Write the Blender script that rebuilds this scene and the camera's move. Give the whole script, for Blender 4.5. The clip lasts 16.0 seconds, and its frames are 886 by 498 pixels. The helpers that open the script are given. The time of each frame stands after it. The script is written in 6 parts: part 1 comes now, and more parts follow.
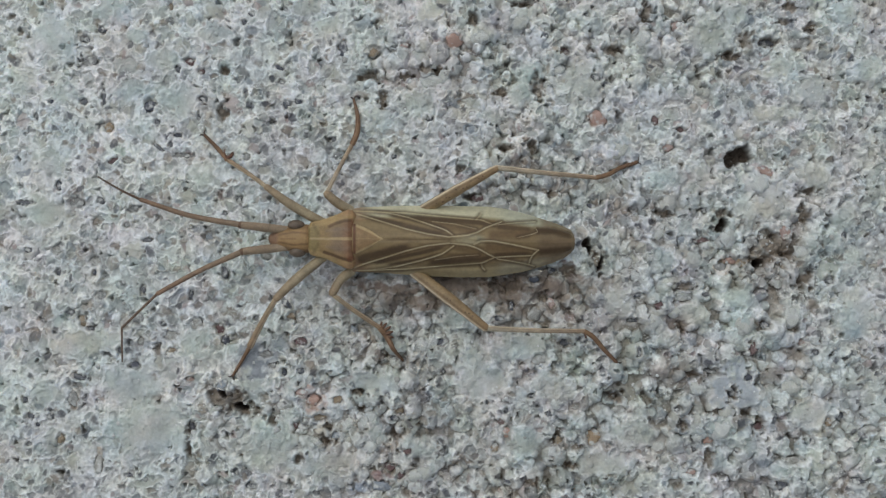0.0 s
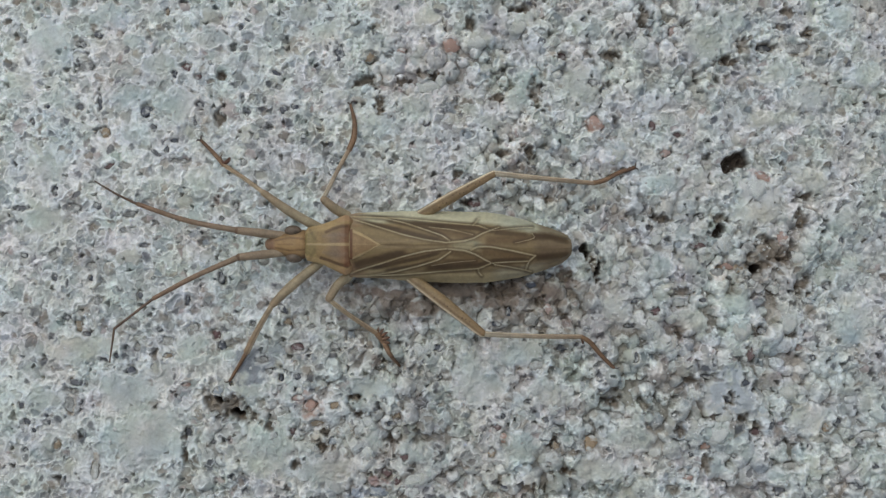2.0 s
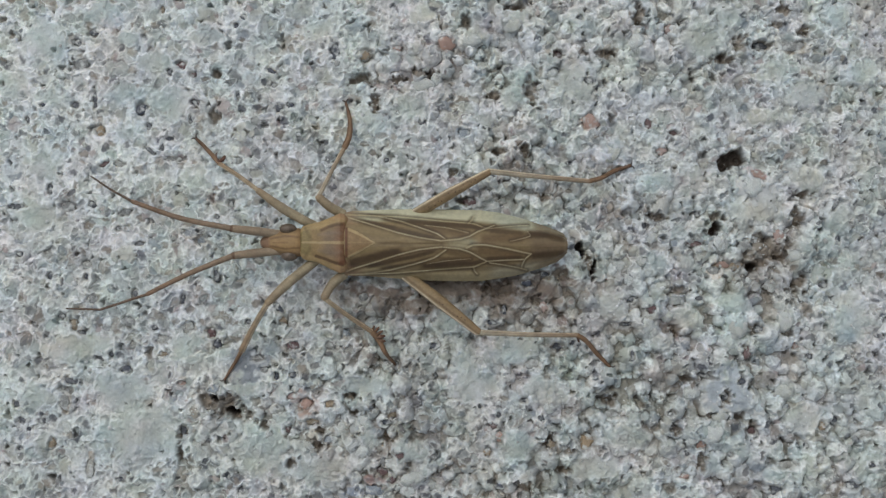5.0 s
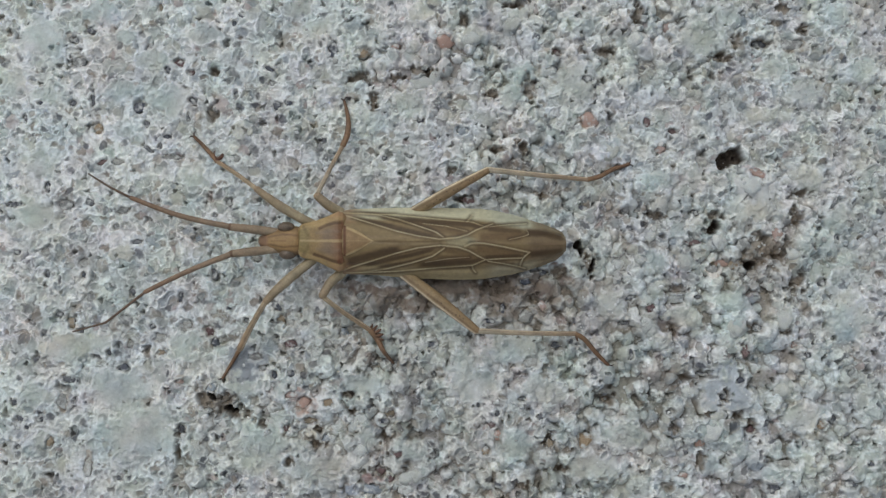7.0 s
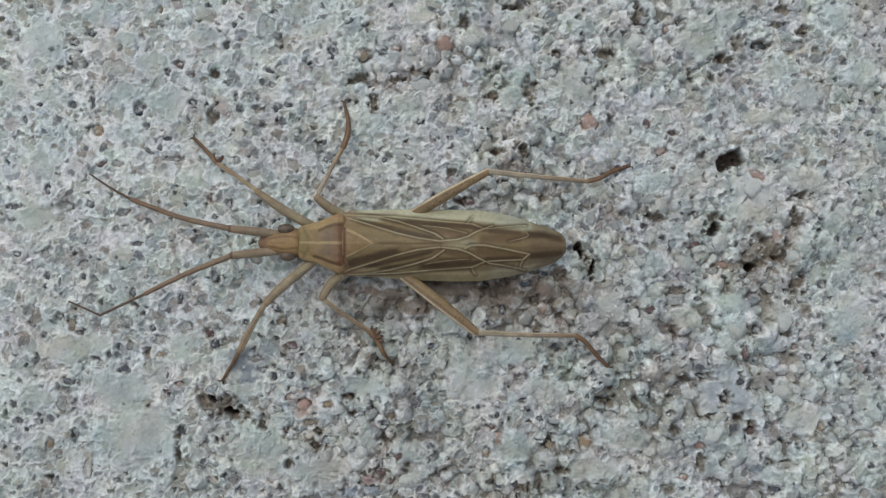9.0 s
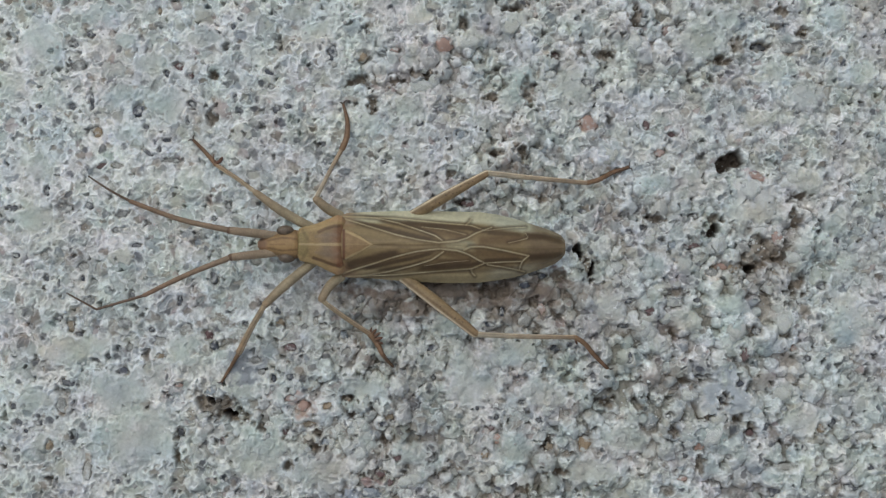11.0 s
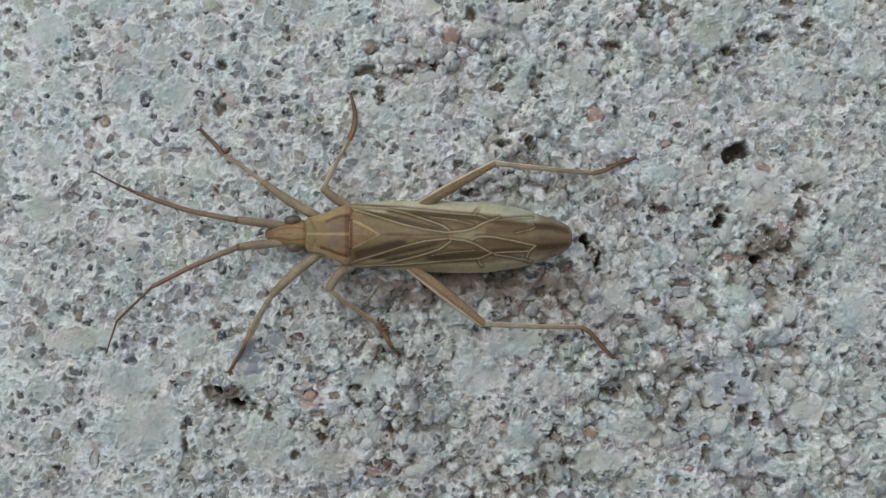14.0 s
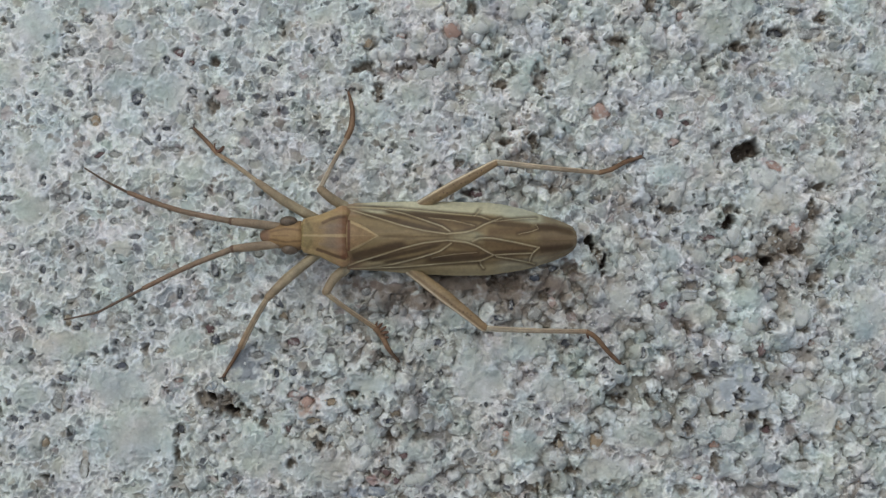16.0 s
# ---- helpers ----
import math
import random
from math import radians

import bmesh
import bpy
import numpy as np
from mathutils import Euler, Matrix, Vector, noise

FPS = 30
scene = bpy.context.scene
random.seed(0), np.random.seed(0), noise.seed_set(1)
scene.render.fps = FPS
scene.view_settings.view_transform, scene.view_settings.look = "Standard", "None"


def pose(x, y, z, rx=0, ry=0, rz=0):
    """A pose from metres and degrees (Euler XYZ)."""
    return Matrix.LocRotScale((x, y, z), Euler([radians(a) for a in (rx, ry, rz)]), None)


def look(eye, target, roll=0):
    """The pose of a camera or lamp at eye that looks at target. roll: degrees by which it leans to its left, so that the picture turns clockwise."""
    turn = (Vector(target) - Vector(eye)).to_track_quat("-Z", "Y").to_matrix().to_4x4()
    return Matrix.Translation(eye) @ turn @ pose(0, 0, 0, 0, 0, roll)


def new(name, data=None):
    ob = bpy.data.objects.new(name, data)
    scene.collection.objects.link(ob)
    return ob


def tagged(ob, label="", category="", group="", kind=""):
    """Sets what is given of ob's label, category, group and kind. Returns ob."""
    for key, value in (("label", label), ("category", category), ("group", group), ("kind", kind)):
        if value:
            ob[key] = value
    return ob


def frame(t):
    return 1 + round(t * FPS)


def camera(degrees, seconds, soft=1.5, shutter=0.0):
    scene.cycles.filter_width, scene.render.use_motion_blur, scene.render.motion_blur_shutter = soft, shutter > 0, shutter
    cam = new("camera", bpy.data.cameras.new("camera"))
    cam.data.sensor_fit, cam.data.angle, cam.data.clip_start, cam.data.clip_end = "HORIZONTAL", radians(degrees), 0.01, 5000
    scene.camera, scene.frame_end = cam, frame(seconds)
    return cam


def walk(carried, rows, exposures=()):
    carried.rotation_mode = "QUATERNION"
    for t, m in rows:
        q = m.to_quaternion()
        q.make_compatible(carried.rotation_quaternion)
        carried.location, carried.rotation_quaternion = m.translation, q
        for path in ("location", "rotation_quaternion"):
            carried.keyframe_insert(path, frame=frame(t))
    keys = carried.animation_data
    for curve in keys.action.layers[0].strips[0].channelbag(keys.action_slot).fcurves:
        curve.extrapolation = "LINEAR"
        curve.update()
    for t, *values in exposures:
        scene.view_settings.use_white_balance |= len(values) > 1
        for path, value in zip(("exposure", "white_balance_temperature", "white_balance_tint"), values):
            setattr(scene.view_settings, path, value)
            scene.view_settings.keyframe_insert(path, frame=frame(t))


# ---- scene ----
M = 0.001  # one millimetre

# ---- camera and its path ----
cam = camera(30, 16.0, soft=1.36)
PATH = [
    (0, pose(-0.000341, -0.000125, 0.048977, 0.010, -0.079, -0.009)),
    (0.5, pose(-0.000322, 0.000016, 0.049082, -0.069, 0.030, 0.023)),
    (1, pose(-0.000208, 0.000042, 0.048980, -0.038, 0.005, -0.003)),
    (1.5, pose(-0.000381, -0.000004, 0.049061, 0.062, -0.120, 0.004)),
    (2, pose(-0.000299, 0.000047, 0.048918, -0.002, -0.136, -0.006)),
    (2.5, pose(-0.000229, -0.000183, 0.048916, 0.074, -0.056, -0.002)),
    (3, pose(-0.000248, -0.000097, 0.048930, 0.072, -0.095, 0.010)),
    (3.5, pose(-0.000236, -0.000091, 0.048844, 0.040, -0.138, -0.000)),
    (4, pose(-0.000174, 0.000049, 0.048858, -0.036, -0.068, -0.015)),
    (6.5, pose(-0.000046, -0.000064, 0.048767, 0.015, -0.023, -0.001)),
    (7, pose(-0.000089, -0.000042, 0.048756, -0.013, -0.101, 0.015)),
    (7.5, pose(-0.000050, 0.000028, 0.048698, -0.144, -0.043, 0.007)),
    (8, pose(-0.000046, -0.000096, 0.048767, -0.006, -0.023, 0.000)),
    (8.5, pose(-0.000049, -0.000029, 0.048763, 0.002, -0.057, 0.010)),
    (9, pose(-0.000037, -0.000024, 0.048767, 0.028, -0.042, 0.002)),
    (11.5, pose(-0.000002, 0.000009, 0.048733, 0.049, -0.025, -0.006)),
    (12, pose(-0.000119, -0.000065, 0.048776, 0.046, -0.080, -0.000)),
    (12.5, pose(-0.000046, -0.000096, 0.048767, -0.006, -0.023, 0.000)),
    (13, pose(-0.000211, -0.000257, 0.048791, 0.004, -0.090, 0.012)),
    (13.5, pose(-0.000221, -0.000180, 0.048789, -0.088, -0.105, -0.006)),
    (14, pose(-0.000384, -0.000331, 0.048875, 0.099, -0.232, 0.056)),
    (14.5, pose(-0.000174, -0.000203, 0.048836, -0.002, -0.008, 0.007)),
    (15, pose(-0.000089, -0.000214, 0.048833, -0.018, 0.059, 0.017)),
    (15.5, pose(-0.000251, -0.000021, 0.048901, -0.192, -0.046, 0.007)),
    (15.7, pose(-0.000215, 0.000010, 0.048620, -0.190, -0.035, 0.012)),
    (16, pose(-0.000188, -0.000219, 0.047371, 0.033, 0.017, 0.028)),
]
walk(cam, PATH, exposures=[(0.0, -0.34, 6335, 6), (1.5, -0.31, 6335, 6), (3.5, -0.29, 6335, 6), (16.0, -0.30, 6335, 6)])

# ---- daylight: a bright overcast sky with a broad glow from one side ----
world = bpy.data.worlds.new("overcast_sky")
scene.world = world
world.use_nodes = True
wn = world.node_tree.nodes
sky = wn.new("ShaderNodeTexSky")
sky.sky_type = "NISHITA"
sky.sun_disc = False
sky.sun_elevation, sky.sun_rotation = radians(58), radians(-36)
sky.air_density, sky.dust_density = 1.0, 3.0
cloud = wn.new("ShaderNodeHueSaturation")
cloud.inputs["Saturation"].default_value = 0.45
world.node_tree.links.new(sky.outputs["Color"], cloud.inputs["Color"])
world.node_tree.links.new(cloud.outputs["Color"], wn["Background"].inputs["Color"])
wn["Background"].inputs["Strength"].default_value = 0.115
sun = new("sun", bpy.data.lights.new("sun", "SUN"))
sun.data.energy, sun.data.angle, sun.data.color = 1.1, radians(70), (1.0, 0.985, 0.955)
sun.matrix_world = look((-0.26, 0.36, 0.72), (0, 0, 0))


# ---- materials ----
def material(name, color, rough=0.6, spec=0.4, coat=0.0, attribute="", vary=0.12, scale=6000.0, bump=0.0, bump_scale=20000.0,
             island=False, through_light=0.0, tint=None, dust_shade=0.0, gain=None, blotch=0.0, patchy=False):
    """A node material: colour or colour attribute, mottled at two scales, with fine relief."""
    mat = bpy.data.materials.new(name)
    mat.use_nodes = True
    n, l = mat.node_tree.nodes, mat.node_tree.links
    p = n["Principled BSDF"]
    p.inputs["Roughness"].default_value = rough
    p.inputs["Specular IOR Level"].default_value = spec
    p.inputs["Coat Weight"].default_value = coat
    p.inputs["Coat Roughness"].default_value = 0.25
    if through_light:
        p.inputs["Subsurface Weight"].default_value = through_light
        p.inputs["Subsurface Scale"].default_value = 0.0002
        p.inputs["Subsurface Radius"].default_value = (1.0, 0.92, 0.8)
    coords = n.new("ShaderNodeTexCoord")
    if attribute:
        src = n.new("ShaderNodeAttribute")
        src.attribute_name = attribute
        col = src.outputs["Color"]
        if patchy:
            l.new(src.outputs["Alpha"], p.inputs["Roughness"])
    else:
        rgb = n.new("ShaderNodeRGB")
        rgb.outputs[0].default_value = (*color, 1)
        col = rgb.outputs[0]
    if gain:
        mul = n.new("ShaderNodeMix")
        mul.data_type, mul.blend_type = "RGBA", "MULTIPLY"
        mul.inputs[0].default_value = 1.0
        l.new(col, mul.inputs[6])
        mul.inputs[7].default_value = (*gain, 1)
        col = mul.outputs[2]
    if tint:
        info = n.new("ShaderNodeObjectInfo")
        rnd = info.outputs["Random"]
        if island:
            rnd = n.new("ShaderNodeNewGeometry").outputs["Random Per Island"]
        mix = n.new("ShaderNodeMix")
        mix.data_type = "RGBA"
        l.new(rnd, mix.inputs[0])
        l.new(col, mix.inputs[6])
        mix.inputs[7].default_value = (*tint, 1)
        col = mix.outputs[2]
    for s, v in ((scale, vary), (scale * 5.3, vary * 0.8)) + (((7.0, blotch), (40.0, blotch)) if blotch else ()):
        tex = n.new("ShaderNodeTexNoise")
        tex.inputs["Scale"].default_value = s
        tex.inputs["Detail"].default_value = 3.0
        l.new(coords.outputs["Object"], tex.inputs["Vector"])
        span = n.new("ShaderNodeMapRange")
        span.inputs["From Min"].default_value, span.inputs["From Max"].default_value = 0.25, 0.75
        span.inputs["To Min"].default_value, span.inputs["To Max"].default_value = 1 - v, 1 + v
        l.new(tex.outputs["Fac"], span.inputs["Value"])
        mul = n.new("ShaderNodeMix")
        mul.data_type, mul.blend_type = "RGBA", "MULTIPLY"
        mul.inputs[0].default_value = 1.0
        l.new(col, mul.inputs[6])
        l.new(span.outputs["Result"], mul.inputs[7])
        col = mul.outputs[2]
    if dust_shade:
        tex = n.new("ShaderNodeTexNoise")
        tex.inputs["Scale"].default_value = 5000.0
        tex.inputs["Detail"].default_value = 3.0
        geo = n.new("ShaderNodeNewGeometry")
        l.new(geo.outputs["Position"], tex.inputs["Vector"])
        span = n.new("ShaderNodeMapRange")
        span.inputs["From Min"].default_value, span.inputs["From Max"].default_value = 0.62 - dust_shade * 0.3, 0.78 - dust_shade * 0.3
        l.new(tex.outputs["Fac"], span.inputs["Value"])
        mix = n.new("ShaderNodeMix")
        mix.data_type = "RGBA"
        l.new(span.outputs["Result"], mix.inputs[0])
        l.new(col, mix.inputs[6])
        mix.inputs[7].default_value = (0.60, 0.61, 0.59, 1)
        col = mix.outputs[2]
    l.new(col, p.inputs["Base Color"])
    if bump:
        tex = n.new("ShaderNodeTexNoise")
        tex.inputs["Scale"].default_value = bump_scale
        tex.inputs["Detail"].default_value = 4.0
        l.new(coords.outputs["Object"], tex.inputs["Vector"])
        b = n.new("ShaderNodeBump")
        b.inputs["Strength"].default_value = 0.6
        b.inputs["Distance"].default_value = bump
        l.new(tex.outputs["Fac"], b.inputs["Height"])
        l.new(b.outputs["Normal"], p.inputs["Normal"])
    return mat


concrete_mat = material("white_washed_concrete", (0.6, 0.6, 0.6), 0.78, 0.35, attribute="mortar", vary=0.10, scale=2500, bump=0.000014, bump_scale=14000, blotch=0.06, patchy=True, through_light=0.4)
navy_grain = material("slate_grain", (0.062, 0.070, 0.095), 0.3, 0.5, coat=0.3, tint=(0.19, 0.195, 0.20), vary=0.5, scale=4000, bump=0.00002, dust_shade=0.46)
amber_grain = material("amber_grain", (0.38, 0.27, 0.16), 0.4, 0.5, tint=(0.33, 0.28, 0.21), vary=0.3, scale=3000, bump=0.00002, dust_shade=0.35)
rose_grain = material("rose_grain", (0.45, 0.29, 0.23), 0.45, 0.45, tint=(0.40, 0.31, 0.28), vary=0.22, scale=3000, bump=0.00001, dust_shade=0.28)
maroon_grain = material("maroon_grain", (0.15, 0.09, 0.09), 0.45, 0.45, tint=(0.24, 0.17, 0.16), vary=0.4, scale=3000, bump=0.00002, dust_shade=0.40)
smoke_grain = material("smoky_quartz_grain", (0.26, 0.265, 0.26), 0.35, 0.5, tint=(0.42, 0.41, 0.37), vary=0.35, scale=3000, bump=0.00002, dust_shade=0.48)
blue_grain = material("blue_grey_grain", (0.28, 0.31, 0.35), 0.5, 0.45, tint=(0.36, 0.40, 0.43), vary=0.35, scale=3000, bump=0.00002, dust_shade=0.48)
white_grain = material("lime_coated_grain", (0.68, 0.70, 0.67), 0.7, 0.4, tint=(0.55, 0.56, 0.51), vary=0.3, scale=3500, bump=0.00003, bump_scale=9000, dust_shade=0.5, through_light=0.4)
fine_sand_mat = material("fine_sand", (0.70, 0.71, 0.70), 0.6, 0.4, tint=(0.38, 0.38, 0.355), island=True, vary=0.12, scale=5000, bump=0.00001)

WARM = (1.15, 1.03, 0.87)
wing_mat = material("straw_wing", (0.4, 0.34, 0.2), 0.5, 0.3, coat=0.06, attribute="pattern", vary=0.08, scale=3500, bump=0.000008, bump_scale=15000, gain=(1.09, 1.01, 0.85), through_light=0.3)
vein_mat = material("pale_vein", (0.41, 0.355, 0.235), 0.5, 0.3, vary=0.3, scale=2500)
chitin_mat = material("straw_chitin", (0.36, 0.28, 0.155), 0.5, 0.3, coat=0.06, attribute="pattern", vary=0.14, scale=4000, bump=0.000010, gain=WARM, through_light=0.3)
leg_mat = material("leg_chitin", (0.36, 0.28, 0.16), 0.48, 0.3, attribute="pattern", vary=0.2, scale=3500, bump=0.000006, through_light=0.35, gain=(1.08, 1.05, 1.02))
eye_mat = material("eye", (0.12, 0.088, 0.062), 0.4, 0.3, coat=0.2, vary=0.4, scale=9000)
claw_mat = material("claw", (0.06, 0.04, 0.03), 0.35, 0.5)
spot_mat = material("leg_spot", (0.10, 0.06, 0.035), 0.5, 0.3, vary=0.2)


# ---- mesh helpers, all in millimetres ----
def part(name, bm, mat, parent=None, label="", at=None):
    """Links a bmesh given in millimetres as one mesh object; at: its own origin in millimetres."""
    if at is not None:
        bmesh.ops.translate(bm, vec=-Vector(at), verts=bm.verts)
    bmesh.ops.scale(bm, vec=(M, M, M), verts=bm.verts)
    me = bpy.data.meshes.new(name)
    bm.to_mesh(me)
    bm.free()
    me.polygons.foreach_set("use_smooth", [True] * len(me.polygons))
    me.materials.append(mat)
    ob = new(name, me)
    ob.parent = parent
    if at is not None:
        ob.location = Vector(at) * M
    if label:
        ob["label"] = label
    return ob


def curve_points(pts, radii, per=6):
    """Catmull-Rom points and radii through a chain of points."""
    pts = [Vector(p) for p in pts]
    out, rad = [], []
    for i in range(len(pts) - 1):
        a, b, c, d = pts[max(i - 1, 0)], pts[i], pts[i + 1], pts[min(i + 2, len(pts) - 1)]
        for k in range(per):
            t = k / per
            out.append(0.5 * (2 * b + (c - a) * t + (2 * a - 5 * b + 4 * c - d) * t * t + (3 * b - a - 3 * c + d) * t ** 3))
            rad.append(radii[i] + (radii[i + 1] - radii[i]) * t)
    return out + [pts[-1]], rad + [radii[-1]]


def tube(bm, pts, radii, seg=10, per=6, flat=1.0, color=None, tip=None, edge_lines=0.0, flip=False):
    """A swept round limb with closed, rounded ends. color, tip: colours at its start and end, for the attribute pattern."""
    pts, radii = curve_points(pts, radii, per)
    lay = bm.verts.layers.float_color.get("pattern") or bm.verts.layers.float_color.new("pattern")
    first, last = (pts[1] - pts[0]).normalized(), (pts[-1] - pts[-2]).normalized()
    pts = [pts[0] - first * radii[0] * 0.6] + pts + [pts[-1] + last * radii[-1] * 0.6]
    radii = [radii[0] * 0.55] + radii + [radii[-1] * 0.55]
    rings = []
    for i, (p, r) in enumerate(zip(pts, radii)):
        way = (pts[min(i + 1, len(pts) - 1)] - pts[max(i - 1, 0)]).normalized()
        side = way.cross(Vector((0, 0, 1)))
        side = side.normalized() if side.length > 1e-4 else Vector((1, 0, 0))
        up = side.cross(way).normalized()
        ring = []
        f = i / (len(pts) - 1)
        for k in range(seg):
            a = 2 * math.pi * k / seg
            v = bm.verts.new(p + side * math.cos(a) * r + up * math.sin(a) * r * flat)
            if color:
                c = Vector(color).lerp(Vector(tip or color), f)
                g = 1 + 0.14 * noise.noise(p * 6.0) + 0.08 * noise.noise(v.co * 25.0)
                # painted along the limb: shaded sides, an edge highlight and a brown marking
                if edge_lines:
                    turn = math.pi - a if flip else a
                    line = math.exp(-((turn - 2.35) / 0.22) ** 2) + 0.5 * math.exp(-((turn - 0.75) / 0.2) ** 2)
                    if edge_lines < 0:
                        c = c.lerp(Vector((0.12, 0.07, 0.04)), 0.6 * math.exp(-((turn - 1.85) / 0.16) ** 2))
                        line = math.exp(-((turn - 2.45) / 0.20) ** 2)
                    c = c.lerp(Vector((0.085, 0.05, 0.03) if edge_lines > 0 else (0.66, 0.58, 0.44)), abs(edge_lines) * min(1.0, line))
                v[lay] = (c[0] * g, c[1] * g, c[2] * g, 1)
            ring.append(v)
        rings.append(ring)
    for a, b in zip(rings, rings[1:]):
        for k in range(seg):
            bm.faces.new((a[k], a[(k + 1) % seg], b[(k + 1) % seg], b[k]))
    bm.faces.new(rings[0][::-1])
    bm.faces.new(rings[-1])
    return bm


def near_line(x, y, line):
    """Distance from a point to a chain of points, the way along it from 0 to 1, and the y of the nearest place on it."""
    best, along, level = 1e9, 0.0, 0.0
    for i in range(len(line) - 1):
        (ax, ay), (bx, by) = line[i][:2], line[i + 1][:2]
        dx, dy = bx - ax, by - ay
        t = min(1.0, max(0.0, ((x - ax) * dx + (y - ay) * dy) / (dx * dx + dy * dy)))
        d = math.hypot(x - ax - t * dx, y - ay - t * dy)
        if d < best:
            best, along, level = d, (i + t) / (len(line) - 1), ay + t * dy
    return best, along, level


def soft_step(a, b, x):
    t = min(1.0, max(0.0, (x - a) / (b - a)))
    return t * t * (3 - 2 * t)


# ---- the concrete ----
def lattice(x, y, size, seed):
    """Smooth value noise from 0 to 1 with features of that size, in millimetres."""
    g = np.random.default_rng(seed).random((128, 128))
    u, v = x / size + 1000.37, y / size + 1000.71
    i, j = np.floor(u).astype(int), np.floor(v).astype(int)
    fu, fv = u - i, v - j
    fu, fv = fu * fu * (3 - 2 * fu), fv * fv * (3 - 2 * fv)
    i0, i1, j0, j1 = i % 128, (i + 1) % 128, j % 128, (j + 1) % 128
    return (g[i0, j0] * (1 - fu) + g[i1, j0] * fu) * (1 - fv) + (g[i0, j1] * (1 - fu) + g[i1, j1] * fu) * fv


def layers(x, y, size, seed, count=3):
    total, amp, norm = 0.0, 1.0, 0.0
    for k in range(count):
        total = total + amp * lattice(x, y, size / 2.1 ** k, seed + 17 * k)
        norm, amp = norm + amp, amp * 0.5
    return total / norm


def cells(x, y, size, seed):
    """Scattered points, one to a cell, on a turned grid: distance to the nearest in cell sizes, to the next, the way to it, and four random numbers."""
    g = np.random.default_rng(seed).random((6, 128, 128))
    c, d = math.cos(seed), math.sin(seed)
    u, v = (x * c - y * d) / size + 1000.0, (x * d + y * c) / size + 1000.0
    i, j = np.floor(u).astype(int), np.floor(v).astype(int)
    best, second = np.full(u.shape, 9.0), np.full(u.shape, 9.0)
    du, dv, ci, cj = np.zeros(u.shape), np.zeros(u.shape), i % 128, j % 128
    for a in (-1, 0, 1):
        for b in (-1, 0, 1):
            ni, nj = (i + a) % 128, (j + b) % 128
            pu, pv = u - (i + a + g[0, ni, nj]), v - (j + b + g[1, ni, nj])
            dist = np.hypot(pu, pv)
            closer = dist < best
            second = np.where(closer, best, np.minimum(second, dist))
            du, dv = np.where(closer, pu, du), np.where(closer, pv, dv)
            ci, cj = np.where(closer, ni, ci), np.where(closer, nj, cj)
            best = np.where(closer, dist, best)
    return best, second, du, dv, g[2, ci, cj], g[3, ci, cj], g[4, ci, cj], g[5, ci, cj]


# holes and hollows: x, y, half width, half height, turn in degrees; depth by group
DEEP_HOLES = [(8.6, 2.67, 0.33, 0.23, 0), (8.3, 2.57, 0.23, 0.25, 0), (8.18, 2.37, 0.13, 0.12, 0), (8.08, 0.65, 0.12, 0.15, 20), (7.93, 0.5, 0.15, 0.13, 0), (3.96, 0.05, 0.11, 0.15, -20), (4.06, -0.10, 0.08, 0.12, 15), (4.40, -0.58, 0.06, 0.24, -15), (-6.83, -4.42, 0.15, 0.08, -50), (-6.27, -4.82, 0.23, 0.12, -15), (9.08, -0.53, 0.22, 0.13, 20)]
HOLLOWS = [(1.6, -1.22, 0.5, 0.17, 0), (3.35, -0.75, 0.27, 0.15, 0), (-6.57, -4.62, 0.67, 0.28, -25), (4.27, -0.52, 0.1, 0.3, 20)]
PITS = [(6.63, -7.08, 0.25, 0.13, 20), (5.73, -4.52, 0.12, 0.25, 30)]
# pale plates where the lime skin is whole, and sunken places between the lumps
PLATES_NORTH_WEST = [(-11.81, 6.09, 0.5, 0.58, 0), (-12.72, 4.93, 0.47, 0.42, 0), (-11.64, 4.43, 0.47, 0.33, 0), (-8.56, 5.51, 0.47, 0.33, 0), (-9.47, 4.59, 0.5, 0.3, 0), (-8.06, 4.26, 0.58, 0.47, 0), (-10.06, 6.93, 0.5, 0.33, 0), (-9.31, 6.26, 0.42, 0.25, 0), (-7.06, 6.26, 0.42, 0.37, 0), (-11.89, 2.51, 0.47, 0.47, 0), (-9.31, 3.43, 0.5, 0.25, 0), (-12.05, 0.93, 0.7, 0.43, 0), (-7.31, 2.01, 0.33, 0.42, 0), (-4.23, 7.01, 0.42, 0.25, 0), (-3.73, 6.43, 0.47, 0.37, 0), (-0.73, 6.93, 0.33, 0.33, 0), (-3.23, 4.6, 0.33, 0.2, 0), (-1.07, 4.26, 0.5, 0.42, 0), (-2.07, 3.76, 0.5, 0.3, 0), (-0.82, 6.01, 0.18, 0.22, 0)]
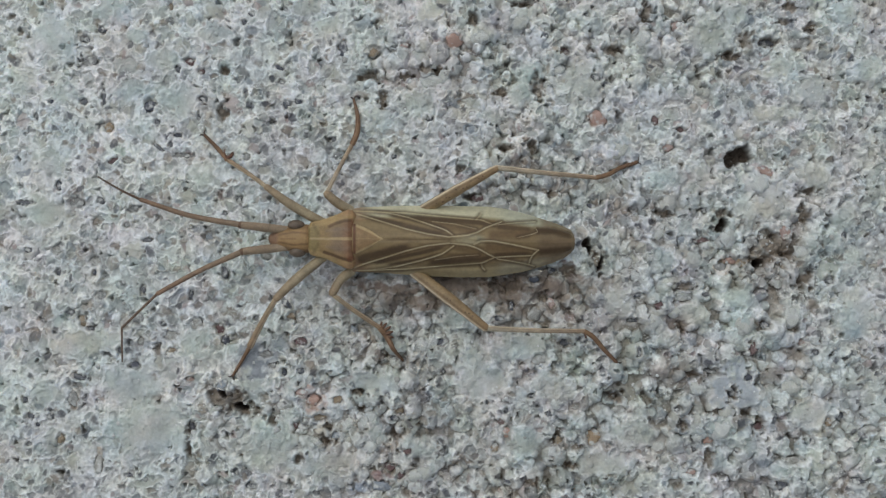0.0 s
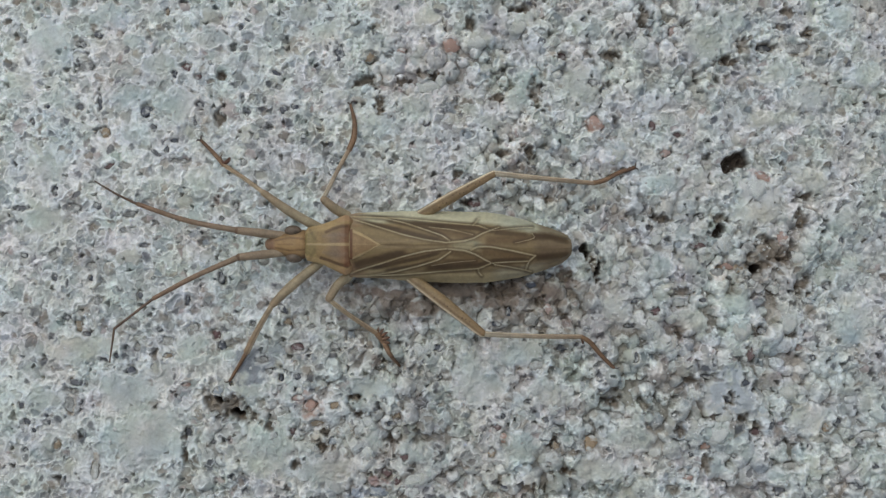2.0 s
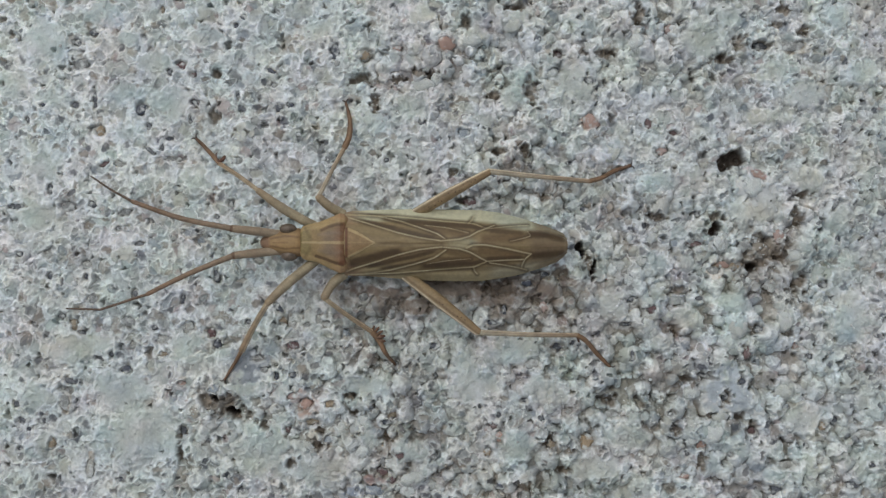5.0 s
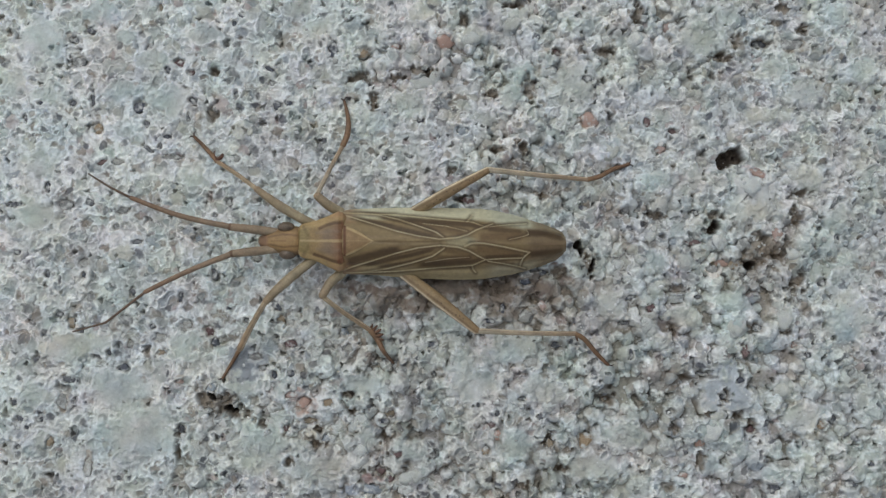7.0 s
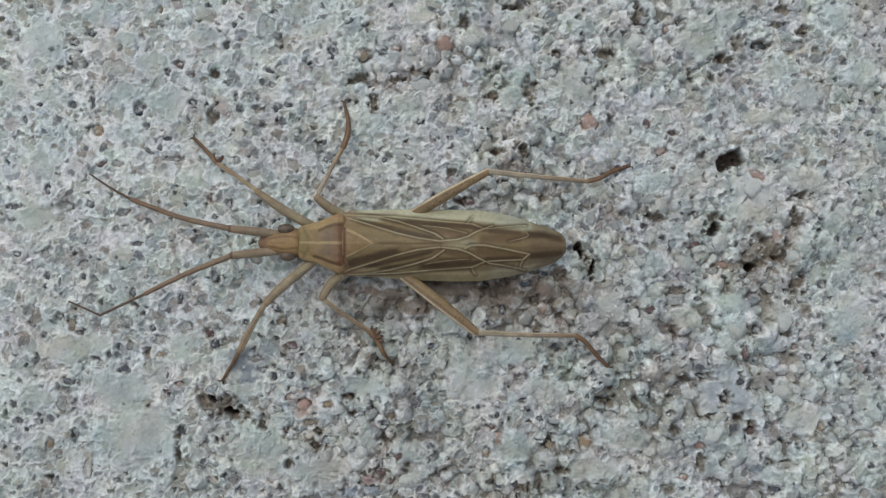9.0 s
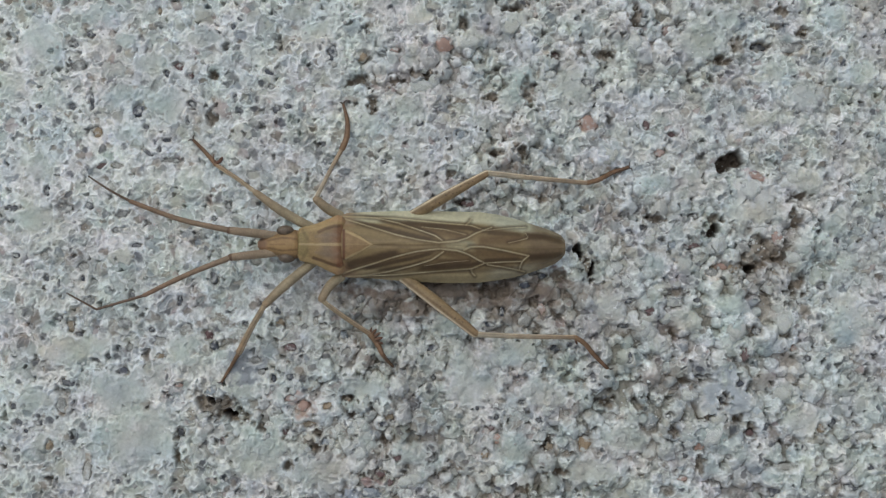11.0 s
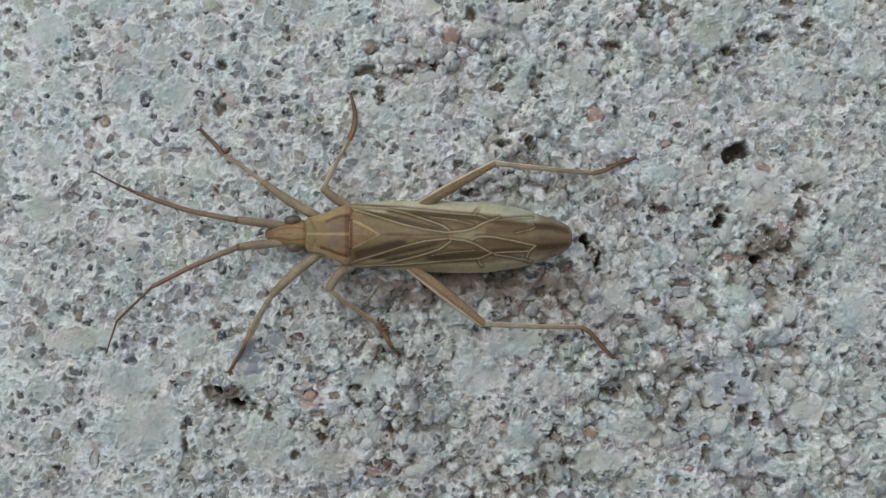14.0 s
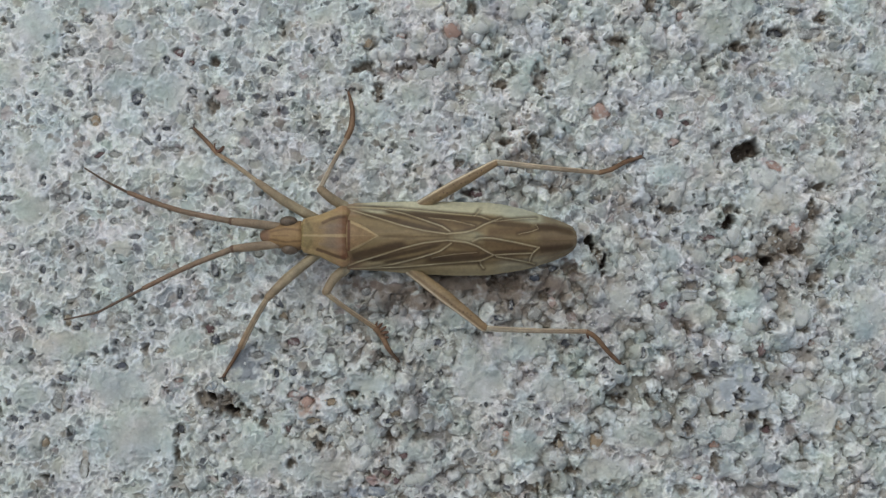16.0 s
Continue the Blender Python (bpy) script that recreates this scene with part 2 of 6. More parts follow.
PLATES_SOUTH_WEST = [(-11.05, -2.9, 0.7, 0.42, 0), (-10.06, -2.81, 0.5, 0.37, 0), (-7.73, -2.9, 0.58, 0.42, 0), (-11.89, -4.31, 0.58, 0.37, 0), (-9.47, -4.15, 0.8, 0.5, 0), (-8.89, -5.48, 1.03, 0.7, 0), (-11.64, -5.73, 0.42, 0.3, 0), (-5.56, -5.81, 0.75, 0.58, 0), (-5.56, -6.48, 0.67, 0.42, 0), (-2.15, -4.06, 0.7, 0.33, 0), (-1.07, -5.98, 0.5, 0.3, 0), (-3.73, -6.64, 0.67, 0.42, 0), (-5.81, -3.98, 0.5, 0.33, 0), (-2.32, -5.64, 0.3, 0.42, 0), (-4.73, -4.31, 0.23, 0.23, 0), (-3.48, -4.65, 0.23, 0.37, 0)]
PLATES_NORTH_EAST = [(0.93, 6.34, 0.37, 0.25, 0), (2.1, 6.76, 0.42, 0.3, 0), (2.35, 5.18, 0.3, 0.33, 0), (1.93, 4.43, 0.53, 0.37, 0), (3.85, 4.85, 0.47, 0.63, 0), (3.93, 6.76, 0.37, 0.3, 0), (5.68, 6.09, 0.27, 0.3, 0), (3.1, 5.59, 0.43, 0.13, 0), (1.1, 3.85, 0.42, 0.2, 0), (7.59, 6.1, 0.58, 0.5, 0), (8.43, 6.76, 0.42, 0.33, 0), (9.67, 5.18, 0.37, 0.3, 0), (10.67, 4.51, 0.5, 0.42, 0), (11.59, 6.85, 0.42, 0.33, 0), (9.42, 3.88, 0.63, 0.22, 0), (4.93, 2.85, 0.33, 0.33, 0), (12.26, 5.18, 0.42, 0.33, 0)]
PLATES_EAST = [(6.34, 2.01, 0.5, 0.3, 0), (7.34, 1.93, 0.42, 0.42, 0), (9.17, 1.93, 0.5, 0.37, 0), (9.17, 1.18, 0.67, 0.47, 0), (10.76, 2.02, 0.6, 0.33, 0), (11.59, 0.93, 0.42, 0.5, 0), (11.26, 0.18, 0.42, 0.3, 0), (6.93, 0.52, 0.37, 0.3, 0), (6.26, -0.4, 0.25, 0.37, 0), (7.09, -0.48, 0.37, 0.25, 0), (8.42, -1.57, 0.47, 0.33, 0), (10.01, -2.15, 0.3, 0.3, 0), (8.67, -2.31, 0.33, 0.3, 0), (6.01, -2.23, 0.33, 0.37, 0), (7.18, -2.06, 0.37, 0.3, 0), (4.93, -1.65, 0.37, 0.42, 0), (6.43, -2.81, 0.42, 0.25, 0), (11.92, -2.15, 0.58, 0.67, 0), (10.59, 0.02, 0.25, 0.2, 0)]
PLATES_SOUTH_EAST = [(8.09, -4.31, 0.63, 0.53, 0), (7.92, -5.39, 0.42, 0.37, 0), (10.67, -5.06, 0.58, 0.37, 0), (10.01, -4.15, 0.37, 0.3, 0), (8.76, -5.98, 0.37, 0.25, 0), (9.76, -6.64, 0.42, 0.23, 0), (10.92, -6.39, 0.42, 0.33, 0), (7.76, -6.39, 0.37, 0.37, 0), (12.42, -6.48, 0.5, 0.42, 0), (0.76, -3.98, 0.75, 0.47, 0), (2.93, -4.15, 0.7, 0.47, 0), (4.59, -6.48, 0.75, 0.33, 0), (5.43, -5.48, 0.58, 0.42, 0), (1.93, -5.81, 0.67, 0.42, 0), (2.01, -2.98, 0.75, 0.42, 0), (0.1, -2.15, 0.42, 0.3, 0), (0.76, -3.31, 0.5, 0.37, 0), (-0.82, -6.73, 0.33, 0.2, 0)]
EVEN_PLATES = [(-9.47, -4.15, 0.8, 0.58, 0), (-8.89, -5.48, 1.03, 0.7, 0), (-11.05, -2.9, 0.67, 0.37, 0), (1.01, -4.15, 0.43, 0.3, 0), (2.35, -2.9, 0.47, 0.3, 0), (4.59, -6.48, 0.67, 0.27, 0), (8.09, -4.31, 0.6, 0.5, 0), (9.17, 1.18, 0.67, 0.42, 0), (3.85, 4.85, 0.43, 0.6, 0), (-8.06, 4.26, 0.53, 0.4, 0), (-11.81, 6.09, 0.47, 0.53, 0), (10.67, 4.6, 0.5, 0.37, 0), (7.59, 6.1, 0.5, 0.43, 0), (11.92, -2.15, 0.53, 0.6, 0), (10.67, -5.06, 0.57, 0.33, 0), (-2.15, -4.06, 0.63, 0.27, 0), (-12.05, 0.93, 0.63, 0.37, 0)]
RECESSES_NORTH = [(2.51, 4.68, 0.17, 0.33, 0), (2.68, 4.76, 0.13, 0.17, 0), (-0.65, 5.21, 0.33, 0.13, 0), (-2.57, 5.01, 0.3, 0.17, 0), (-2.07, 4.35, 0.13, 0.25, 0), (3.35, 5.73, 0.13, 0.13, 0), (4.68, 5.76, 0.33, 0.13, 0), (0.6, 6.71, 0.13, 0.18, 0), (2.1, 7.14, 0.27, 0.1, 0), (5.76, 6.84, 0.13, 0.3, 0), (1.43, 4.51, 0.23, 0.13, 0), (8.67, 6.1, 0.12, 0.23, 0), (8.18, 5.6, 0.33, 0.12, 0), (9.34, 6.01, 0.3, 0.13, 0), (10.59, 6.43, 0.18, 0.13, 0), (9.84, 6.6, 0.2, 0.1, 0), (10.01, 7.09, 0.17, 0.17, 0), (-6.73, 5.18, 0.13, 0.13, 0), (-6.81, 3.93, 0.17, 0.2, 0), (-1.32, 5.01, 0.2, 0.1, 0)]
RECESSES_EAST = [(10.56, 1.6, 0.22, 0.1, 0), (10.42, 0.93, 0.15, 0.23, 0), (8.09, 0.93, 0.2, 0.12, 0), (6.26, 0.93, 0.23, 0.13, 0), (9.26, -0.43, 0.33, 0.18, 0), (9.96, -0.32, 0.17, 0.17, 0), (10.51, -1.07, 0.2, 0.23, 0), (6.84, -1.23, 0.3, 0.12, 0), (9.09, -2.35, 0.15, 0.13, 0), (10.09, -2.48, 0.17, 0.1, 0), (6.84, -2.4, 0.1, 0.2, 0), (7.18, -3.85, 0.13, 0.13, 0), (7.92, -4.95, 0.23, 0.08, 0), (8.67, -5.01, 0.13, 0.08, 0), (6.84, -5.31, 0.15, 0.2, 0), (9.09, -5.26, 0.15, 0.18, 0), (7.59, -6.23, 0.15, 0.27, 0), (1.6, 2.85, 0.17, 0.12, 0), (2.35, 2.88, 0.13, 0.18, 0), (0.27, 2.26, 0.18, 0.1, 0)]
RECESSES_SOUTH = [(9.56, -0.07, 0.57, 0.33, 0), (9.34, 0.27, 0.23, 0.17, 0), (4.89, -4.51, 0.23, 0.18, 0), (3.1, -5.73, 0.12, 0.23, 0), (3.68, -5.98, 0.23, 0.08, 0), (3.43, -6.56, 0.3, 0.08, 0), (2.35, -7.06, 0.17, 0.15, 0), (-7.76, -5.44, 0.13, 0.17, 0), (-7.81, -5.98, 0.08, 0.23, 0), (-5.31, -5.23, 0.12, 0.13, 0), (-4.56, -6.31, 0.15, 0.12, 0), (-3.65, -5.39, 0.13, 0.1, 0), (-2.81, -4.36, 0.13, 0.13, 0), (-2.65, -4.85, 0.17, 0.08, 0), (-1.73, -5.64, 0.12, 0.2, 0), (-1.82, -6.59, 0.2, 0.15, 0), (-3.73, -5.81, 0.27, 0.1, 0), (3.01, 1.52, 0.2, 0.1, 0), (0.6, 1.42, 0.2, 0.1, 0), (2.68, -1.57, 0.13, 0.13, 0), (8.29, -4.4, 0.13, 0.22, 0)]
PLATES = PLATES_NORTH_WEST + PLATES_SOUTH_WEST + PLATES_NORTH_EAST + PLATES_EAST + PLATES_SOUTH_EAST
RECESSES = RECESSES_NORTH + RECESSES_EAST + RECESSES_SOUTH
CRUMBLY_ZONES = [(-2.4, -5.32, 3.33, 2.5, 10), (0.6, -1.65, 2.67, 1, 0), (5.27, -3.32, 2.5, 1.5, 0), (9.35, -0.32, 1.83, 1.33, 0), (8.1, -3.32, 2, 1.67, 0), (5.77, 5.85, 2.5, 1.5, 0), (-0.4, 5.35, 2, 1.17, 0), (9.1, -5.98, 2.67, 1.5, 0), (-1.4, -1.98, 2.17, 1, 0), (2.43, 2.35, 1.5, 0.83, 0), (2.93, -6.82, 2, 0.83, 0), (-5.57, -4.65, 1.33, 1, 0), (3.6, -1.98, 1.67, 1.33, 0), (-6.8, -6.0, 1.4, 1.6, 0), (-4.6, -6.6, 1.6, 1.2, 0)]
# brown stones beside the bug; their dark colours also carry its shadow
BROWN_SHADE_STONES = [(-2.32, -1.25, 0.43, 0.2, 0), (-0.82, -1.73, 0.37, 0.25, 0), (0.77, -1.22, 0.7, 0.2, 0), (1.93, -1.12, 0.5, 0.2, 0), (2.02, -1.98, 0.27, 0.23, 0), (2.93, -1.32, 0.33, 0.2, 0), (-1.7, -1.92, 0.17, 0.2, 0), (3.35, -0.62, 0.3, 0.17, 0), (3.6, -0.98, 0.23, 0.2, 0), (0.1, -1.18, 0.57, 0.17, 4), (1.43, -1.52, 0.77, 0.17, 0), (2.6, -1.18, 0.57, 0.27, 0), (-1.4, -1.32, 0.5, 0.17, 0), (-2.9, -1.08, 0.4, 0.12, 10)]
BROWN_SHADE_COLORS = [(0.22, 0.17, 0.145), (0.27, 0.22, 0.19), (0.19, 0.15, 0.13), (0.19, 0.155, 0.14), (0.22, 0.22, 0.21), (0.21, 0.15, 0.15),
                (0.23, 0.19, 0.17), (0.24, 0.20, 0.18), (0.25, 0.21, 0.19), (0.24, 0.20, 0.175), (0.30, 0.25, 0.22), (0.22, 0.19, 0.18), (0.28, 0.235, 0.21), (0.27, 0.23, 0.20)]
# patches of painted shade: the bug's shadow first, then dimmer ground beyond
SHADE_PATCHES = [(0.27, -1.35, 3.17, 0.57, 2), (2.02, -1.32, 1.42, 0.67, -5), (-2.23, -2.82, 2.5, 1, 0), (-1.4, -5.98, 3.17, 1.33, 0), (3.6, -1.98, 2.33, 1.17, 0), (1.93, -5.98, 2.67, 1.5, 0), (9.27, -0.48, 1.5, 0.83, 0), (-3.73, -0.98, 1, 0.5, 0)]
# large bedded stones with a bare face: place, size, turn; then their colours
BARE_STONES = [(-5.78, -3.48, 0.6, 0.53, 0), (8.3, -4.15, 0.7, 0.67, 0), (9.18, 1.85, 0.67, 0.5, 0), (4.27, 3.75, 0.27, 0.25, 0), (10.4, 5.94, 0.37, 0.22, 0), (-11.18, -4.57, 0.15, 0.32, -10), (-10.43, -6.32, 0.13, 0.37, 0), (-4.07, -4.68, 0.37, 0.3, 30), (-2.07, -6.87, 0.43, 0.17, -20), (0.02, 6.1, 0.27, 0.25, 0), (-2.65, -7.17, 0.37, 0.15, 0), (0.52, 3.42, 0.22, 0.17, 0), (9.17, 2.25, 0.37, 0.13, -25), (8.02, -0.6, 0.25, 0.27, 0), (-4.32, -4.32, 0.27, 0.2, 0), (-9.48, -0.15, 0.33, 0.23, 0), (-3.73, -5.48, 0.3, 0.23, 0), (-5.98, 3.43, 0.33, 0.28, 0)]
BARE_COLORS = [(0.26, 0.28, 0.30), (0.40, 0.43, 0.455), (0.62, 0.62, 0.60), (0.44, 0.29, 0.22), (0.40, 0.36, 0.29), (0.34, 0.29, 0.23),
               (0.35, 0.31, 0.26), (0.42, 0.31, 0.26), (0.32, 0.21, 0.20), (0.46, 0.38, 0.35), (0.30, 0.34, 0.40), (0.36, 0.42, 0.47),
               (0.44, 0.28, 0.28), (0.50, 0.40, 0.30), (0.40, 0.30, 0.26), (0.52, 0.52, 0.47), (0.46, 0.44, 0.38), (0.56, 0.56, 0.50)]


# single grains bedded in the surface: x, y, half width, half height, turn in degrees
SLATE_GRAINS_A = [(-12.64, -4.56, 0.1, 0.1, 0), (-12.64, 1.26, 0.3, 0.08, 0), (-12.55, -5.89, 0.1, 0.07, 0), (-12.55, -0.15, 0.13, 0.08, 0), (-12.47, -5.06, 0.13, 0.1, 0), (-12.3, 3.81, 0.07, 0.13, 0), (-12.27, -5.31, 0.07, 0.07, 0), (-11.9, -5.07, 0.13, 0.1, 0), (-11.85, 4.26, 0.08, 0.07, 0), (-11.64, -0.82, 0.08, 0.13, 0), (-11.64, 1.76, 0.08, 0.17, 0), (-11.3, -1.98, 0.13, 0.1, 0), (-11.05, -3.9, 0.27, 0.1, -12), (-10.89, 4.23, 0.12, 0.1, 0), (-10.84, 6.09, 0.15, 0.1, 0), (-10.72, -2.48, 0.12, 0.07, 0), (-10.59, -0.82, 0.08, 0.1, 0)]
SLATE_GRAINS_B = [(-10.39, 1.31, 0.13, 0.1, 0), (-10.39, 6.39, 0.15, 0.12, 0), (-10.31, 4.34, 0.07, 0.27, 0), (-10.19, -3.23, 0.15, 0.05, -20), (-9.84, -3.1, 0.07, 0.1, 0), (-9.64, 0.6, 0.1, 0.08, 0), (-9.59, -6.81, 0.12, 0.08, 0), (-9.39, -3.56, 0.17, 0.13, 0), (-9.14, -1.32, 0.1, 0.13, 0), (-9.06, 0.15, 0.15, 0.08, 0), (-8.95, 4.13, 0.22, 0.15, 50), (-8.73, 3.63, 0.08, 0.12, 0), (-8.69, 2.9, 0.18, 0.05, -40), (-8.56, -2.31, 0.1, 0.1, 0), (-8.34, 2.98, 0.07, 0.1, 0), (-8.14, 3.26, 0.13, 0.08, 0), (-8.11, 5.21, 0.08, 0.13, 0)]
SLATE_GRAINS_C = [(-7.73, -5.37, 0.12, 0.15, 0), (-7.73, -1.48, 0.08, 0.18, 0), (-7.51, 3.81, 0.05, 0.13, 0), (-7.39, 4.31, 0.12, 0.12, 0), (-6.73, -2.81, 0.12, 0.17, 0), (-6.73, -0.82, 0.12, 0.2, 0), (-6.73, 0.93, 0.08, 0.07, 0), (-6.32, 1.35, 0.1, 0.17, 20), (-6.15, 6.59, 0.08, 0.08, 0), (-6.1, 4.51, 0.07, 0.13, 0), (-5.98, -7.15, 0.17, 0.1, 0), (-5.93, 6.84, 0.12, 0.08, 0), (-5.81, -2.15, 0.08, 0.08, 0), (-5.15, 5.26, 0.17, 0.07, -25), (-5.06, 4.84, 0.1, 0.08, 0), (-4.98, -3.78, 0.08, 0.13, 0), (-4.9, -1.73, 0.18, 0.1, -45)]
SLATE_GRAINS_D = [(-4.9, 4.18, 0.13, 0.12, 0), (-4.55, 4.25, 0.1, 0.08, 0), (-4.48, -3.73, 0.13, 0.1, 0), (-3.23, 5.84, 0.13, 0.22, 0), (-1.73, -5.12, 0.17, 0.08, 0), (-1.73, 2.63, 0.08, 0.08, 0), (-0.98, 2.68, 0.12, 0.05, -30), (-0.9, -2.98, 0.17, 0.07, 0), (-0.65, 3.73, 0.13, 0.08, 0), (-0.32, -2.9, 0.17, 0.12, 20), (-0.32, -2.11, 0.08, 0.07, 0), (-0.27, -3.73, 0.08, 0.1, 0), (1.02, -4.65, 0.07, 0.07, 0), (1.35, -2.18, 0.15, 0.08, 0), (1.6, -4.9, 0.08, 0.08, 0), (1.68, -7.02, 0.15, 0.12, 0), (1.76, -1.82, 0.08, 0.18, 0)]
SLATE_GRAINS_E = [(2.35, -4.48, 0.12, 0.07, 0), (2.43, -0.98, 0.17, 0.17, 0), (2.85, -5.01, 0.1, 0.1, 0), (2.93, -0.77, 0.13, 0.1, 0), (3.26, 1.76, 0.07, 0.18, -20), (3.27, 5.27, 0.17, 0.07, 0), (3.35, -2.9, 0.17, 0.12, 0), (3.85, -2.81, 0.17, 0.1, 0), (3.98, 6.81, 0.1, 0.08, 0), (4.13, 1.17, 0.13, 0.08, 0), (4.26, 4.96, 0.18, 0.1, 0), (4.59, 4.76, 0.17, 0.1, 0), (5.34, -2.23, 0.2, 0.08, 0), (5.43, -1.48, 0.23, 0.08, 0), (5.51, -3.15, 0.08, 0.17, 0), (7.18, -6.06, 0.08, 0.08, 0), (7.46, 1.02, 0.1, 0.1, 0)]
SLATE_GRAINS_F = [(7.51, -1.48, 0.13, 0.08, 0), (7.77, -3.78, 0.3, 0.07, -10), (8.32, -4.38, 0.12, 0.17, 0), (8.43, -6.07, 0.08, 0.08, 0), (8.76, -3.9, 0.13, 0.13, 0), (9.27, -2.37, 0.15, 0.13, 0), (9.37, 6.02, 0.27, 0.12, 0), (9.51, -6.28, 0.08, 0.08, 0), (9.76, -7.06, 0.15, 0.2, 0), (10.67, -5.81, 0.08, 0.12, 0), (10.76, -3.18, 0.13, 0.1, 0), (11.17, -1.07, 0.15, 0.12, 0), (11.51, -5.06, 0.1, 0.15, 0), (11.51, 1.27, 0.07, 0.2, -30), (11.59, 0.27, 0.08, 0.13, 0), (12.01, -6.98, 0.2, 0.12, 0), (12.59, -6.39, 0.12, 0.08, 0)]
SMOKE_GRAINS_A = [(-11.73, -0.15, 0.13, 0.13, 0), (-11.22, -4.48, 0.13, 0.3, 0), (-11.14, 1.23, 0.23, 0.15, 0), (-10.72, 5.48, 0.23, 0.17, 0), (-10.57, -0.48, 0.15, 0.13, 0), (-10.47, -6.48, 0.12, 0.33, 0), (-10.39, -1.48, 0.17, 0.13, 0), (-9.57, 2.52, 0.15, 0.1, 0), (-9.47, 1.1, 0.2, 0.13, 0), (-9.31, -2.15, 0.23, 0.17, 0), (-9.23, -2.85, 0.1, 0.12, 0), (-8.32, -2.68, 0.2, 0.13, 0), (-7.98, 2.65, 0.23, 0.08, 0), (-7.56, -2.31, 0.17, 0.17, 0), (-6.07, 2.6, 0.1, 0.12, 0), (-5.56, -3.23, 0.17, 0.1, 0), (-5.48, -0.32, 0.15, 0.13, 0), (-5.31, -3.56, 0.1, 0.1, 0), (-4.48, -2.23, 0.15, 0.1, 0), (-4.06, -2.26, 0.12, 0.08, 0)]
SMOKE_GRAINS_B = [(-3.73, -2.07, 0.08, 0.1, 0), (-3.48, -2.23, 0.15, 0.1, 0), (-3.4, -2.85, 0.12, 0.12, 0), (-2.81, -2.98, 0.13, 0.12, 0), (-2.4, -1.4, 0.15, 0.13, 0), (-1.57, -1.9, 0.12, 0.17, 0), (-1.4, -3.45, 0.13, 0.13, 0), (0.52, -5.56, 0.1, 0.1, 0), (2.43, -2.06, 0.22, 0.22, 0), (2.43, 1.68, 0.23, 0.1, 0), (2.6, -3.4, 0.2, 0.17, 0), (3.68, -4.78, 0.12, 0.1, 0), (4.93, -4.9, 0.2, 0.13, 0), (7.93, -0.65, 0.15, 0.15, 0), (8.85, 0.1, 0.22, 0.18, 0), (9.59, -1.07, 0.2, 0.17, 0), (10.09, -6.39, 0.3, 0.12, 0), (10.26, 5.98, 0.37, 0.18, 0), (11.09, -6.23, 0.15, 0.15, 0), (12.42, -5.48, 0.33, 0.13, 0)]
MAROON_GRAINS = [(-10.06, 2.51, 0.17, 0.07, 30), (-7.76, 5.43, 0.17, 0.12, 0), (-7.43, 5.15, 0.1, 0.1, 0), (-6.89, -2.48, 0.15, 0.17, 0), (-4.65, -5.32, 0.1, 0.1, 0), (-4.48, -2.86, 0.18, 0.13, 0), (-1.87, -6.61, 0.18, 0.15, 0), (-1.57, -6.84, 0.13, 0.13, 0), (-1.32, -6.11, 0.13, 0.1, 0), (0.77, 1.38, 0.23, 0.12, 0), (1.43, -5.23, 0.12, 0.1, 0), (3.35, 5.73, 0.12, 0.12, 0), (6.02, 3.68, 0.1, 0.18, 0), (6.09, -1.81, 0.13, 0.13, 0), (6.77, 3.42, 0.13, 0.08, 0), (7.34, 0.15, 0.28, 0.1, 0), (8.92, -3.06, 0.13, 0.23, 0), (9.1, -5.4, 0.17, 0.13, 0)]
ROSE_GRAINS = [(-7.76, -3.98, 0.12, 0.08, 0), (-4.48, -4.36, 0.2, 0.1, 0), (-4.11, -4.6, 0.23, 0.22, 0), (-1.4, 5.93, 0.15, 0.1, 0), (0.02, 6.1, 0.25, 0.23, 0), (0.02, 6.18, 0.13, 0.1, 0), (1.63, -5.56, 0.13, 0.17, 0), (2.93, -1.73, 0.13, 0.15, 0), (4.28, 3.76, 0.25, 0.23, 0), (6.39, 2.91, 0.17, 0.15, 0), (6.61, 6.51, 0.15, 0.15, 0), (7.1, -6.73, 0.17, 0.1, 0), (7.59, -5.81, 0.15, 0.12, 0), (8.26, -0.48, 0.2, 0.12, 0), (9.26, 2.18, 0.27, 0.12, -25), (9.84, 0.38, 0.18, 0.18, 0), (10.42, -2.9, 0.13, 0.1, 0)]
AMBER_GRAINS = [(-11.59, -5.76, 0.13, 0.17, 0), (-10.94, -2.18, 0.13, 0.22, 0), (-10.16, 3.48, 0.15, 0.18, 0), (-8.35, 7.07, 0.1, 0.1, 0), (-8.31, -3.11, 0.15, 0.08, 0), (-4.76, -2.11, 0.13, 0.13, 0), (-3.98, -5.12, 0.27, 0.1, 0), (-3.4, -4.57, 0.17, 0.12, 0), (-2.35, 5.71, 0.2, 0.17, 0), (-1.57, -4.9, 0.15, 0.1, 0), (1.26, -5.98, 0.13, 0.15, 0), (3.18, -5.82, 0.12, 0.18, 20), (4.18, -5.73, 0.22, 0.27, 0), (8.01, -0.57, 0.13, 0.13, 0), (8.6, -0.52, 0.2, 0.15, 0), (10.77, 6.49, 0.17, 0.08, 20), (11.17, -5.23, 0.13, 0.15, 0)]
